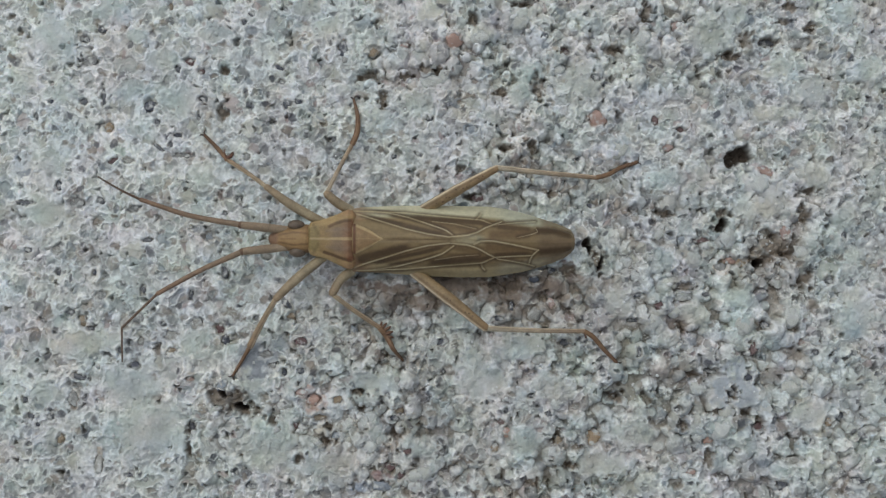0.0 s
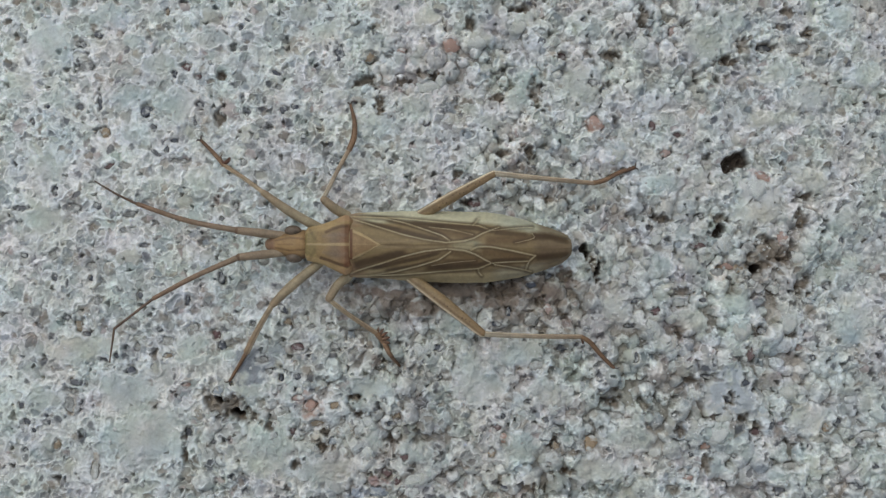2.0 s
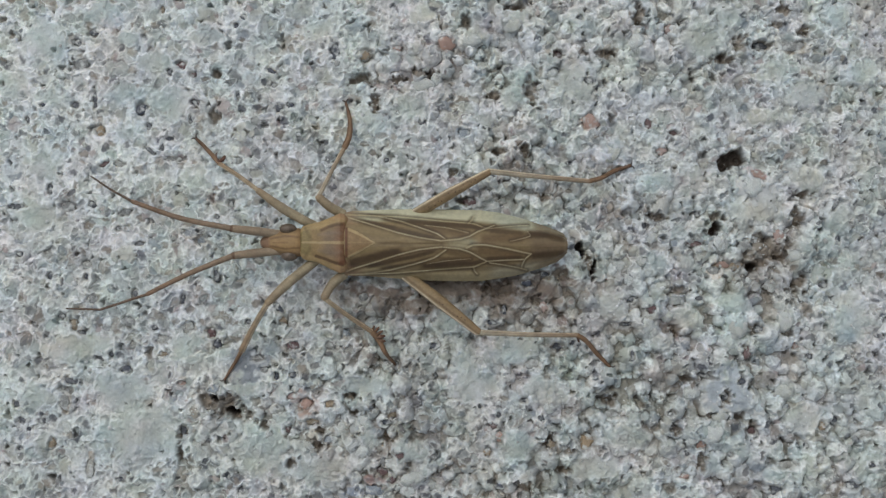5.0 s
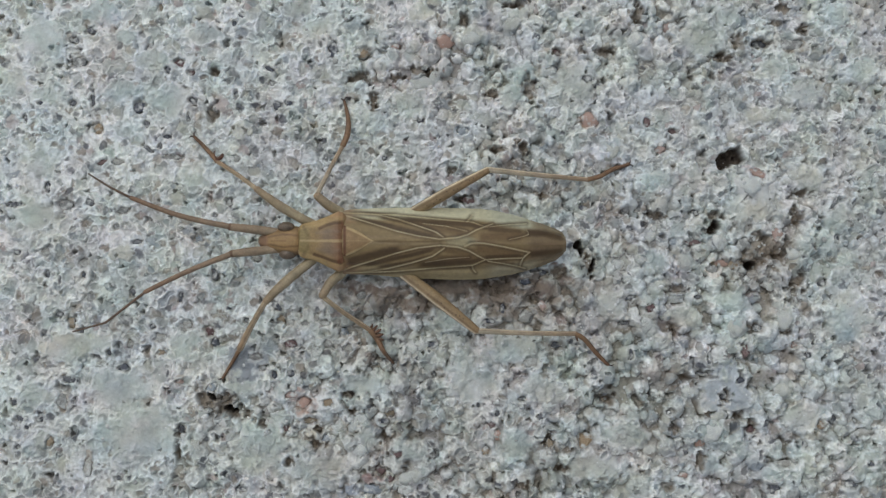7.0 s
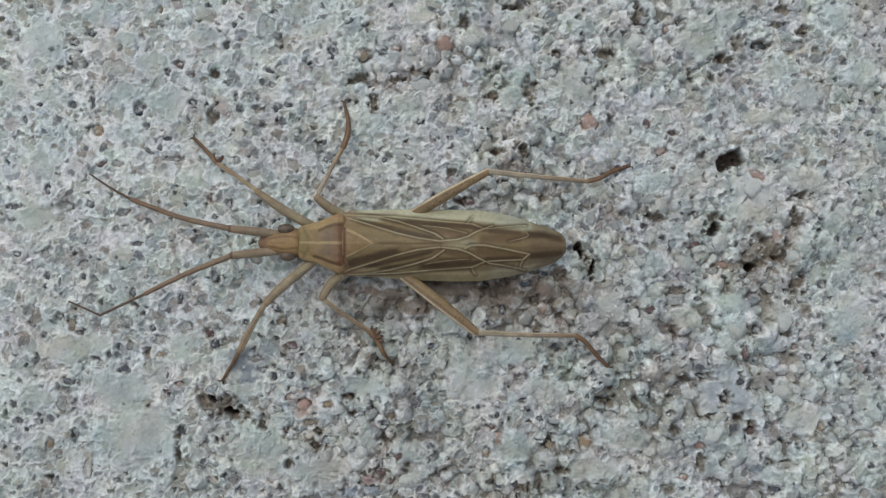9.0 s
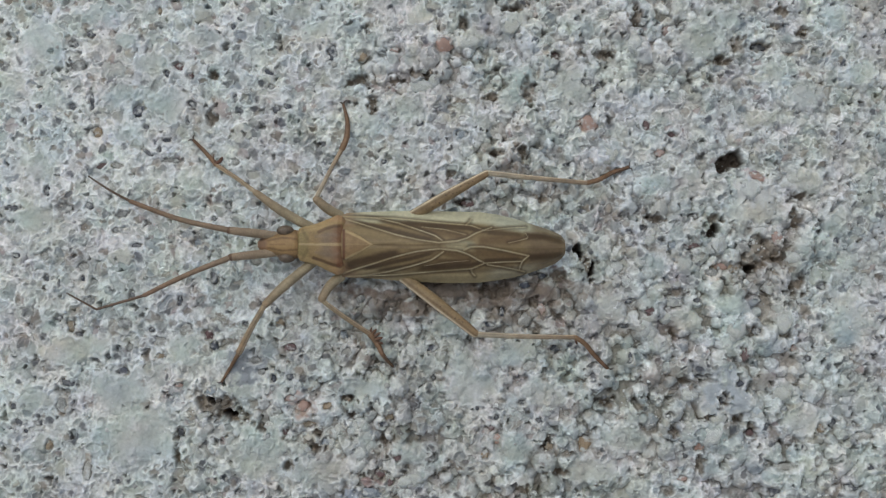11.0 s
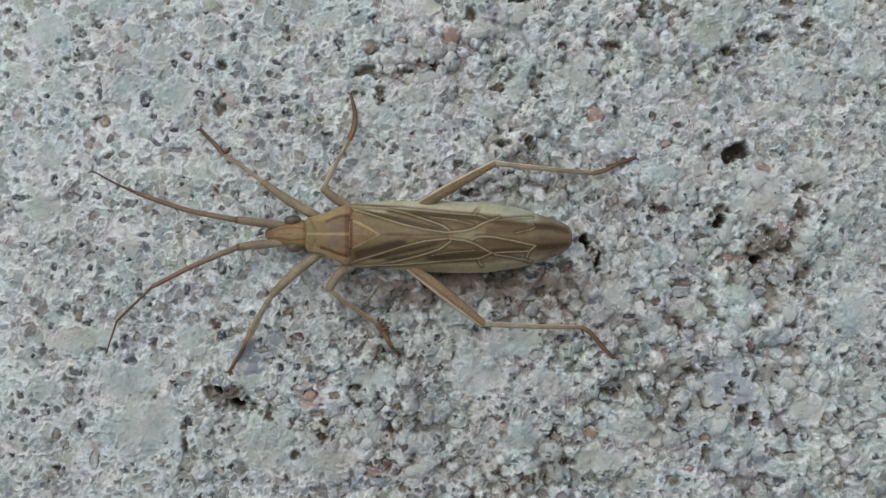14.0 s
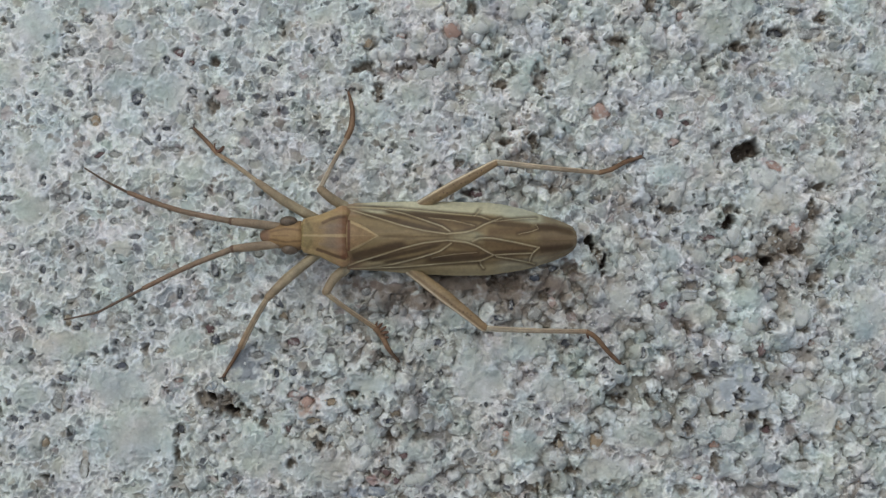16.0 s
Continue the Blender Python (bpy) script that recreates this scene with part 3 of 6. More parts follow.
BLUE_GRAINS = [(-7.19, 0.27, 0.15, 0.13, 0), (-6.82, -4.15, 0.17, 0.13, 0), (-3.4, -5.65, 0.2, 0.15, 0), (-2.93, -2.51, 0.13, 0.17, 0), (-2.15, -7.14, 0.37, 0.15, 0), (0.6, 3.43, 0.17, 0.13, 0), (6.77, 0.18, 0.13, 0.12, 0), (9.17, 5.26, 0.1, 0.08, 0), (10.01, -4.65, 0.12, 0.1, 0)]
PALE_GRAINS_A = [(-7.64, -5.56, 0.13, 0.1, 0), (-7.31, -5.89, 0.2, 0.23, 0), (-7.06, -4.89, 0.2, 0.15, 0), (-5.23, -5.48, 0.13, 0.13, 0), (-5.07, -5.15, 0.17, 0.15, 0), (-4.4, -4.15, 0.13, 0.13, 0), (-4.23, -3.95, 0.13, 0.13, 0), (-4.07, -5.82, 0.22, 0.18, 0), (-3.31, -5.64, 0.15, 0.15, 0), (-3.07, -5.32, 0.25, 0.18, 0), (-2.65, -5.23, 0.18, 0.22, 0), (-2.4, -5.98, 0.22, 0.23, 0), (-2.4, -5.06, 0.2, 0.17, 0), (-1.57, -6.73, 0.17, 0.17, 0), (-1.4, -7.01, 0.13, 0.13, 0)]
PALE_GRAINS_B = [(-1.07, -7.14, 0.23, 0.17, 0), (-1.07, -6.82, 0.25, 0.18, 0), (-0.9, -2.98, 0.22, 0.25, 0), (-0.82, -6.73, 0.27, 0.18, 0), (-0.65, -2.9, 0.2, 0.2, 0), (-0.65, 4.85, 0.37, 0.2, 0), (-0.57, 5.34, 0.13, 0.12, 0), (-0.4, -6.98, 0.18, 0.15, 0), (-0.23, 5.01, 0.17, 0.23, 0), (0.85, 6.14, 0.33, 0.23, 0), (2.01, 6.59, 0.3, 0.23, 0), (2.68, -7.18, 0.15, 0.12, 0), (2.85, 4.76, 0.13, 0.13, 0), (3.1, -4.68, 0.23, 0.17, 0), (3.18, 5.18, 0.2, 0.17, 0)]
PALE_GRAINS_C = [(3.93, -3.98, 0.17, 0.13, 0), (4.34, 5.93, 0.25, 0.13, 0), (4.68, 4.6, 0.23, 0.17, 0), (4.84, 6.18, 0.15, 0.12, 0), (4.93, 2.81, 0.27, 0.27, 0), (5.18, -0.48, 0.22, 0.18, 0), (5.43, -0.9, 0.17, 0.13, 0), (5.68, 6.09, 0.25, 0.28, 0), (5.84, -0.35, 0.15, 0.15, 0), (6.01, -2.23, 0.27, 0.3, 0), (6.1, 0.35, 0.23, 0.18, 0), (6.59, -6.64, 0.17, 0.13, 0), (6.6, -1.98, 0.23, 0.18, 0), (6.84, -1.48, 0.3, 0.17, 0), (7.26, -5.64, 0.2, 0.15, 0)]
PALE_GRAINS_D = [(7.26, -4.26, 0.25, 0.17, 0), (7.92, -5.44, 0.33, 0.3, 0), (8.1, -4.98, 0.25, 0.22, 0), (8.13, 0.22, 0.2, 0.28, 0), (8.17, 0.18, 0.23, 0.33, 0), (8.6, -2.48, 0.23, 0.2, 0), (8.67, -2.31, 0.3, 0.27, 0), (8.67, -1.07, 0.12, 0.1, 0), (8.92, -0.95, 0.13, 0.1, 0), (9.09, 1.85, 0.37, 0.3, 0), (9.26, -4.9, 0.23, 0.2, 0), (9.67, -1.07, 0.18, 0.22, 0), (10.01, -4.23, 0.3, 0.25, 0), (10.01, -2.18, 0.28, 0.28, 0), (10.26, -0.23, 0.17, 0.17, 0), (10.35, -0.23, 0.23, 0.18, 0)]
SLATE_ROWS = SLATE_GRAINS_A + SLATE_GRAINS_B + SLATE_GRAINS_C + SLATE_GRAINS_D + SLATE_GRAINS_E + SLATE_GRAINS_F
SMOKE_ROWS = SMOKE_GRAINS_A + SMOKE_GRAINS_B
MAROON_ROWS = MAROON_GRAINS
ROSE_ROWS = ROSE_GRAINS
AMBER_ROWS = AMBER_GRAINS
BLUE_ROWS = BLUE_GRAINS
PALE_ROWS = PALE_GRAINS_A + PALE_GRAINS_B + PALE_GRAINS_C + PALE_GRAINS_D


def disc(x, y, rows, ragged=0.35, seed=5, edge=0.35, grow=1.0, gap=0.0):
    """1 inside a row's ragged ellipse, 0 outside. grow, gap: by how much larger than the row."""
    out = np.zeros(x.shape)
    for k, (cx, cy, rx, ry, turn) in enumerate(rows):
        rx, ry = rx * grow + gap, ry * grow + gap
        reach = 1.7 * max(rx, ry) + 0.05
        i0, i1 = np.searchsorted(x[0], (cx - reach, cx + reach))
        j0, j1 = np.searchsorted(y[:, 0], (cy - reach, cy + reach))
        if i0 == i1 or j0 == j1:
            continue
        px, py = x[j0:j1, i0:i1], y[j0:j1, i0:i1]
        c, s = math.cos(radians(turn)), math.sin(radians(turn))
        u, v = ((px - cx) * c + (py - cy) * s) / rx, ((py - cy) * c - (px - cx) * s) / ry
        r = np.hypot(u, v) + ragged * 2 * (layers(px, py, min(0.28, 0.7 * min(rx, ry) + 0.03), seed + k) - 0.5)
        t = np.clip((1 + edge / 2 - r) / edge, 0, 1)
        out[j0:j1, i0:i1] = np.maximum(out[j0:j1, i0:i1], t * t * (3 - 2 * t))
    return out


def dome(f, r):
    return np.sqrt(np.clip(1 - (f / np.maximum(r, 1e-3)) ** 2, 0, 1))


STONE_KINDS = np.array([(0.385, 0.42, 0.40), (0.43, 0.435, 0.385), (0.32, 0.335, 0.32), (0.37, 0.345, 0.30), (0.26, 0.228, 0.19),
                        (0.29, 0.32, 0.335), (0.37, 0.32, 0.305), (0.20, 0.203, 0.203), (0.11, 0.115, 0.13)])
# cell size, seed, share of grains, rise, and how often each kind of stone comes
BEDDED = [(0.84, 11, 0.42, 0.10, (0.40, 0.66, 0.80, 0.88, 0.91, 0.97, 0.99, 1.0)),
          (0.47, 12, 0.66, 0.08, (0.24, 0.40, 0.58, 0.70, 0.77, 0.86, 0.91, 0.97)),
          (0.27, 14, 0.62, 0.06, (0.08, 0.16, 0.34, 0.46, 0.54, 0.68, 0.74, 0.90))]


def concrete_surface(x, y):
    """Height in millimetres, colour and roughness: pale plates of lime, a white web round the bare faces of bedded sand grains, round lumps where the skin has crumbled."""
    wx = x + 0.20 * (layers(x, y, 0.45, 1) - 0.5) + 0.12 * (layers(x, y, 0.12, 5, 3) - 0.5)
    wy = y + 0.20 * (layers(x, y, 0.45, 3) - 0.5) + 0.12 * (layers(x, y, 0.12, 7, 3) - 0.5)
    crumbly = np.clip(0.40 + x / 45 - y / 150 + 0.8 * (layers(x, y, 3.0, 6) - 0.5) + 0.42 * disc(x, y, CRUMBLY_ZONES, 0.4, 160, 1.2), 0, 1)
    plate, swell_up = disc(x, y, PLATES, 0.95, 60, 0.7), disc(x, y, PLATES, 0.5, 60, 1.1)
    whole = np.clip(4.2 * layers(x + 0.3 * (layers(x, y, 0.4, 8) - 0.5), y, 1.3, 9) - 2.1, 0, 1)
    smooth = np.maximum(0.5 * whole, plate)
    loose = np.clip(crumbly * 1.7 - 0.35, 0, 1) * (1 - 0.45 * whole) * (1 - 0.75 * plate) * (1 - 0.5 * disc(x, y, [(11.0, 4.6, 4.2, 2.6, 0), (12.6, -1.0, 2.0, 4.5, 0)], 0.35, 170, 1.0))
    n1, n2, n3 = layers(wx, wy, 0.75, 30, 4), layers(wx, wy, 0.30, 31, 3), layers(x, y, 0.10, 32, 2)
    f3, g3, u3, v3, a3, b3, c3, d3 = cells(wx, wy, 0.22, 13)
    crumb = dome(f3, 0.32 + 0.32 * a3) * (b3 < 0.72) * (0.5 + c3)
    lace = np.clip(1 - np.abs(2 * layers(wx, wy, 0.21, 37, 3) - 1) * 2.9, 0, 1) * np.clip(3 * n1 - 0.7, 0, 1)
    thread = np.clip(1 - np.abs(2 * layers(wx, wy, 0.12, 39, 2) - 1) * 3.4, 0, 1) * np.clip(4 * layers(x, y, 0.5, 40) - 1.5, 0, 1)
    lace = np.maximum(lace, 0.9 * thread) * (1 - 0.5 * plate)
    fine = layers(x, y, 0.065, 34, 2) - 0.5
    h = 0.12 * (layers(x, y, 2.6, 33) - 0.5) + 0.06 * (n1 - 0.5) + (0.035 * crumb + 0.03 * (n2 - 0.5) + 0.02 * (n3 - 0.5)) * (1 - 0.4 * smooth) + 0.03 * lace + 0.16 * swell_up * (0.35 + crumbly)
    color = np.stack([0.535 + 0.29 * lace + 0.14 * (n1 - 0.5) + 0.10 * (n2 - 0.5) + 0.04 * crumb + 0.30 * (n3 - 0.5)] * 3, -1) * np.array([0.972, 1.0, 0.973]) + 0.14 * fine[..., None]
    rough = 0.80 + 0.1 * (n3 - 0.5)
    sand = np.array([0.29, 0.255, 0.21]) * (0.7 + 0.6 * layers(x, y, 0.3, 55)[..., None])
    # round lumps of coarse sand, side by side, where the skin has crumbled away
    heap, floor_ = np.zeros(x.shape), np.ones(x.shape)
    lump_color = np.array(color)
    for size, seed, rise, share in ((0.34, 19, 0.22, 0.80), (0.60, 16, 0.36, 0.66)):
        f, g, u, v, a, b, c, d = cells(0.7 * x + 0.3 * wx, 0.7 * y + 0.3 * wy, size, seed)
        turn = np.arctan2(v, u)
        f = f * (1 + 0.12 * np.sin(turn * 2 + 9 * c) + 0.06 * np.sin(turn * 3 + 17 * d)) + 0.06 * (n3 - 0.5)
        top = dome(f, 0.46 + 0.20 * a) * (b < share)
        body = (top ** 0.8 * rise * (0.6 + 0.7 * d)) * (b < share)
        over = body > heap
        tone = STONE_KINDS[np.digitize((a * 5.3 + d * 3.1) % 1.0, np.array((0.26, 0.44, 0.54, 0.66, 0.72, 0.82, 0.92, 0.98)))]
        bare = (0.75 * (c < 0.45) * np.clip(1.5 - 2 * n2 + 0.5 * top, 0, 1))[..., None]
        lump_color = np.where(over[..., None], color * (1 - bare) + tone * (0.85 + 0.35 * n2[..., None]) * bare, lump_color)
        heap = np.maximum(heap, body)
        floor_ = floor_ * (1 - np.clip(3 * top, 0, 1))
    # gaps: brown sand, darkened in the colour for the shade between lumps
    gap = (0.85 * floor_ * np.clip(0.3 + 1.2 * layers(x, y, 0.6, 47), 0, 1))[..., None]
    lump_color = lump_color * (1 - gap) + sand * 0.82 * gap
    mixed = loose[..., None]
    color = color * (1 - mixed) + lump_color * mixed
    h = h + loose * (1.35 * heap - 0.25 + 0.03 * (n3 - 0.5) + 0.03 * lace) + 0.015 * fine
    # bedded grains of three sizes: a bare face in a ring of lime, a gap along part of its edge
    for size, seed, share, rise, often in BEDDED:
        f, g, u, v, a, b, c, d = cells(wx, wy, size, seed)
        turn = np.arctan2(v, u)
        r = 0.17 + 0.28 * a
        lobed = f * (1 + 0.20 * np.sin(turn * 2 + 9 * c) + 0.10 * np.sin(turn * 5 + 20 * d)) + 0.22 * (n2 - 0.5) + 0.10 * (n3 - 0.5)
        here = (b < share * np.clip(2.4 * layers(x, y, 1.3, seed + 90) - 0.25, 0.25, 1.3) - (0.45 if size > 0.4 else 0.25) * loose) * (1 - 0.7 * plate)
        face = np.clip((r - lobed) / 0.09, 0, 1) * here
        soft = np.clip((r - lobed + 0.07) / 0.20, 0, 1) * here
        arc = np.clip(0.2 + 1.3 * np.sin(turn + 6.28 * c) + 1.5 * (n1 - 0.5), 0, 1)
        rim = np.clip(1 - np.abs(lobed - r - 0.02) / (0.03 / size ** 0.6), 0, 1) * here * arc
        swell = np.sqrt(np.clip(1 - lobed / np.maximum(r, 0.05), 0, 1))
        level = (c - 0.85) * rise * 0.8 + size * ((c - 0.5) * u + (d - 0.5) * v) * 0.25 + 0.10 * size * swell + 0.015 * (n3 - 0.5)
        h = h * (1 - face) + (h * 0.5 + level) * face
        ring = np.clip(1 - np.abs(lobed - r - 0.09) / 0.075, 0, 1) * here * np.clip(2.8 * n2 - 0.55, 0, 1)
        h = h + 0.06 * ring - 0.6 * rise * rim
        lime = ((0.9 if size > 0.4 else 0.65) * ring)[..., None]
        color = color * (1 - lime) + np.array([0.83, 0.845, 0.835]) * lime
        kind = STONE_KINDS[np.digitize((a * 7.13 + b * 3.7 + d) % 1.0, np.array(often))] * (0.75 + 0.32 * n2[..., None] + 0.24 * n3[..., None])
        bare = (0.9 * soft * np.clip(1.1 - 2.0 * np.clip(layers(x, y, 0.22, seed + 80) - 0.48, 0, 1), 0, 1))[..., None]
        color = color * (1 - bare) + kind * bare
        rough = rough * (1 - 0.5 * bare[..., 0])
        # shadow in the gap round the grain, painted along its rim
        rim_shade = (0.3 * rim)[..., None]
        color = color * (1 - rim_shade) + sand * 0.7 * rim_shade
    # the plates: slightly domed and even, each with a broken white rim
    edge = np.clip(3.6 * plate * (1 - plate), 0, 1) * np.clip(3.0 * n2 - 0.6, 0, 1)
    h = h + 0.04 * edge
    hue = layers(x, y, 1.5, 72, 2)[..., None] - 0.5
    plain = (0.72 * plate * np.clip(1.5 - 1.0 * n2, 0, 1))[..., None]
    color = color * (1 - plain) + (np.array([0.447, 0.482, 0.450]) + hue * np.array([0.16, 0.06, -0.04])) * (0.70 + 0.56 * n1[..., None] + 0.14 * n3[..., None]) * plain
    color = color * (1 - 0.6 * edge[..., None]) + np.array([0.80, 0.815, 0.805]) * 0.6 * edge[..., None]
    rough = rough * (1 - 0.2 * plain[..., 0])
    # the largest plates are bare of crumbs
    even = 0.8 * disc(x, y, EVEN_PLATES, 0.9, 60, 0.8)
    h = h * (1 - 0.8 * even) + (0.05 + 0.10 * (n1 - 0.5) + 0.02 * (n3 - 0.5)) * even
    even = (0.85 * even)[..., None]
    color = color * (1 - even) + (np.array([0.495, 0.515, 0.485]) + hue * np.array([0.12, 0.05, -0.02])) * (0.76 + 0.42 * n1[..., None] + 0.12 * n3[..., None]) * even
    warm, green = layers(x, y, 0.55, 71, 3)[..., None] - 0.5, layers(x, y, 0.8, 77, 3)[..., None] - 0.5
    color = color * (1 + warm * np.array([0.10, 0.02, -0.13]) + green * np.array([-0.13, 0.04, -0.04]))
    # darker towards the near side: the dimmer light there put into the colour
    color = color * (1.05 - 0.15 * np.clip(0.45 + x / 200 - y / 16 + 1.2 * (layers(x, y, 2.2, 73) - 0.5), 0, 1)[..., None])
    stone = np.zeros(x.shape)
    for row, tone in zip(BARE_STONES + BROWN_SHADE_STONES, BARE_COLORS + BROWN_SHADE_COLORS):
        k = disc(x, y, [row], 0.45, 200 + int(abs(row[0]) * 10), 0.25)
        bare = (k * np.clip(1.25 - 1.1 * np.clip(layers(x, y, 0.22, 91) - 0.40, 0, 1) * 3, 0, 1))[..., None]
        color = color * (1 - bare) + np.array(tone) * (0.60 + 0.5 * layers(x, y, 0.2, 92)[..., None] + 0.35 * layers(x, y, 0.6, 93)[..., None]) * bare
        stone = np.maximum(stone, k)
    h = h * (1 - 0.6 * stone) + 0.05 * stone
    # pores and pinholes, some with their shade put in as dark brown
    for size, seed, share in ((0.40, 15, 0.26), (0.70, 18, 0.30)):
        f, g, u, v, a, b, c, d = cells(wx, wy, size, seed)
        pore = np.clip(2.2 * (1 - f * (1 + 0.3 * np.sin(np.arctan2(v, u) * 3 + 9 * c)) / (0.05 + 0.15 * a)), 0, 1) * (b < share + 0.15 * crumbly) * (1 - 0.85 * smooth)
        h = h - 0.22 * pore
        dust_shade = (0.5 * pore * (d < 0.7))[..., None]
        color = color * (1 - dust_shade) + sand * 0.6 * dust_shade
    # grains that show singly lie in sockets with a white lip
    sockets = SLATE_ROWS + SMOKE_ROWS + MAROON_ROWS + ROSE_ROWS + AMBER_ROWS + BLUE_ROWS
    inner, outer = disc(x, y, sockets, 0.7, 400, 0.9, 1.0), disc(x, y, sockets, 0.9, 700, 0.9, 1.1, 0.07)
    lip = np.clip(outer - inner, 0, 1) * np.clip(2.6 * n2 - 0.4, 0, 1)
    h = h - 0.13 * inner + 0.05 * lip
    color = color * (1 - 0.7 * lip[..., None]) + np.array([0.78, 0.795, 0.785]) * 0.7 * lip[..., None]
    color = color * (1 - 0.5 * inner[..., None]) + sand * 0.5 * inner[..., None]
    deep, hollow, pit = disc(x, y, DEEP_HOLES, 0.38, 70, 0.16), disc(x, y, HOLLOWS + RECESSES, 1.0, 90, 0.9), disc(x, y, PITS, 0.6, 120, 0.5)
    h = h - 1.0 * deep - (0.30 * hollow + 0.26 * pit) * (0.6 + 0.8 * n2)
    # recesses: brown sand with their shade put into the colour
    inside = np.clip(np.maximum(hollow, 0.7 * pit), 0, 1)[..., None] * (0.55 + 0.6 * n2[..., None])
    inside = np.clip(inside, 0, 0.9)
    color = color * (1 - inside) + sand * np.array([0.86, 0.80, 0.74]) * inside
    # brown flecks put the bug's shadow and the dimmer near side into the colour
    patchy = disc(x, y, SHADE_PATCHES[:2], 0.5, 300, 1.0) + 0.28 * disc(x, y, SHADE_PATCHES[2:], 0.5, 320, 1.2)
    patchy = (0.9 * np.clip(patchy, 0, 1) * np.clip(2.6 * layers(wx, wy, 0.42, 330, 3) - 0.4, 0, 1))[..., None]
    color = color * (1 - patchy) + sand * np.array([0.72, 0.66, 0.63]) * patchy
    # hole floors painted dark with the shade they lie in
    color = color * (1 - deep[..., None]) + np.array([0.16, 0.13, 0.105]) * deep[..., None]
    return h, np.clip(color, 0.02, 0.86), np.clip(rough, 0.3, 0.95)


def axis(half, step, reach):
    """Even steps over the middle, then ever wider ones out to the far edge of the concrete."""
    inner = list(np.arange(-half, half + step / 2, step))
    out, gap = [], step
    while half + sum(out[-1:] or [0]) < reach:
        gap *= 1.13 if gap < 4 else 1.7
        out.append((out[-1] if out else 0) + gap)
    return np.array([-half - o for o in out[::-1]] + inner + [half + o for o in out])


GX, GY = axis(13.9, 0.025, 6000), axis(8.2, 0.025, 6000)
gx, gy = np.meshgrid(GX, GY)
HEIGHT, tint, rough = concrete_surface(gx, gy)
# away from the bug the steps are too wide for single grains: there the slab is plain, mottled by its material alone
far_off = np.clip((np.maximum(np.abs(gx) - 13.9, np.abs(gy) - 8.2)) / 4.0, 0, 1)
near = far_off == 0
tint = tint * (1 - far_off[..., None]) + tint[near].mean(0) * far_off[..., None]
HEIGHT = HEIGHT * (1 - far_off) + HEIGHT[near].mean() * far_off


def ground_height(x, y):
    """Height of the concrete in millimetres."""
    i = int(np.clip(np.searchsorted(GX, x), 1, len(GX) - 1))
    j = int(np.clip(np.searchsorted(GY, y), 1, len(GY) - 1))
    return float(HEIGHT[j - 1:j + 1, i - 1:i + 1].mean())


def build_ground():
    ny, nx = gx.shape
    co = np.stack([gx, gy, HEIGHT], -1).reshape(-1, 3).astype(np.float32) * M
    idx = np.arange(nx * ny).reshape(ny, nx)
    quads = np.stack([idx[:-1, :-1], idx[:-1, 1:], idx[1:, 1:], idx[1:, :-1]], -1).reshape(-1, 4).astype(np.int32)
    me = bpy.data.meshes.new("ground")
    me.vertices.add(len(co))
    me.vertices.foreach_set("co", co.ravel())
    me.loops.add(quads.size)
    me.loops.foreach_set("vertex_index", quads.ravel())
    me.polygons.add(len(quads))
    me.polygons.foreach_set("loop_start", np.arange(0, quads.size, 4, dtype=np.int32))
    me.polygons.foreach_set("use_smooth", np.ones(len(quads), dtype=bool))
    me.update(calc_edges=True)
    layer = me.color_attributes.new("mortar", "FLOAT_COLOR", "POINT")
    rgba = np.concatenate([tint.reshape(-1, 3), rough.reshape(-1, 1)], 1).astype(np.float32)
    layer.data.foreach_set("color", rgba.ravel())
    me.materials.append(concrete_mat)
    return tagged(new("ground", me), "rough white-washed concrete slab with exposed sand grains and pores", "concrete", kind="structure")


ground = build_ground()


# ---- the grass bug ----
bug = tagged(new("grass_bug"), "slender straw-coloured grass bug with striped wings resting on concrete", "insect")

STRAW, TAN, BROWN, PALE = (0.255, 0.20, 0.12), (0.22, 0.155, 0.085), (0.13, 0.087, 0.048), (0.39, 0.33, 0.215)
OLIVE, DARK = (0.225, 0.172, 0.094), (0.066, 0.042, 0.024)

# outline of the folded wings: x, far edge, near edge, ridge, ridge height, edge height
OUTLINE = [(-2.93, 1.05, -0.77, 0.18, 1.3, 0.79), (-2.67, 1.1, -0.79, 0.18, 1.32, 0.74), (-2.02, 1.13, -0.81, 0.17, 1.34, 0.69), (-1.37, 1.15, -0.87, 0.16, 1.34, 0.66),
           (-0.56, 1.15, -0.92, 0.15, 1.34, 0.64), (0.26, 1.14, -0.95, 0.14, 1.32, 0.62), (1.07, 1.12, -0.94, 0.11, 1.28, 0.59), (1.56, 1.06, -0.87, 0.1, 1.23, 0.56),
           (2.05, 0.94, -0.79, 0.08, 1.16, 0.54), (2.54, 0.8, -0.66, 0.07, 1.08, 0.52), (2.95, 0.67, -0.53, 0.06, 1, 0.5), (3.27, 0.55, -0.4, 0.06, 0.92, 0.5),
           (3.47, 0.45, -0.25, 0.07, 0.86, 0.52), (3.57, 0.3, -0.12, 0.07, 0.82, 0.56)]
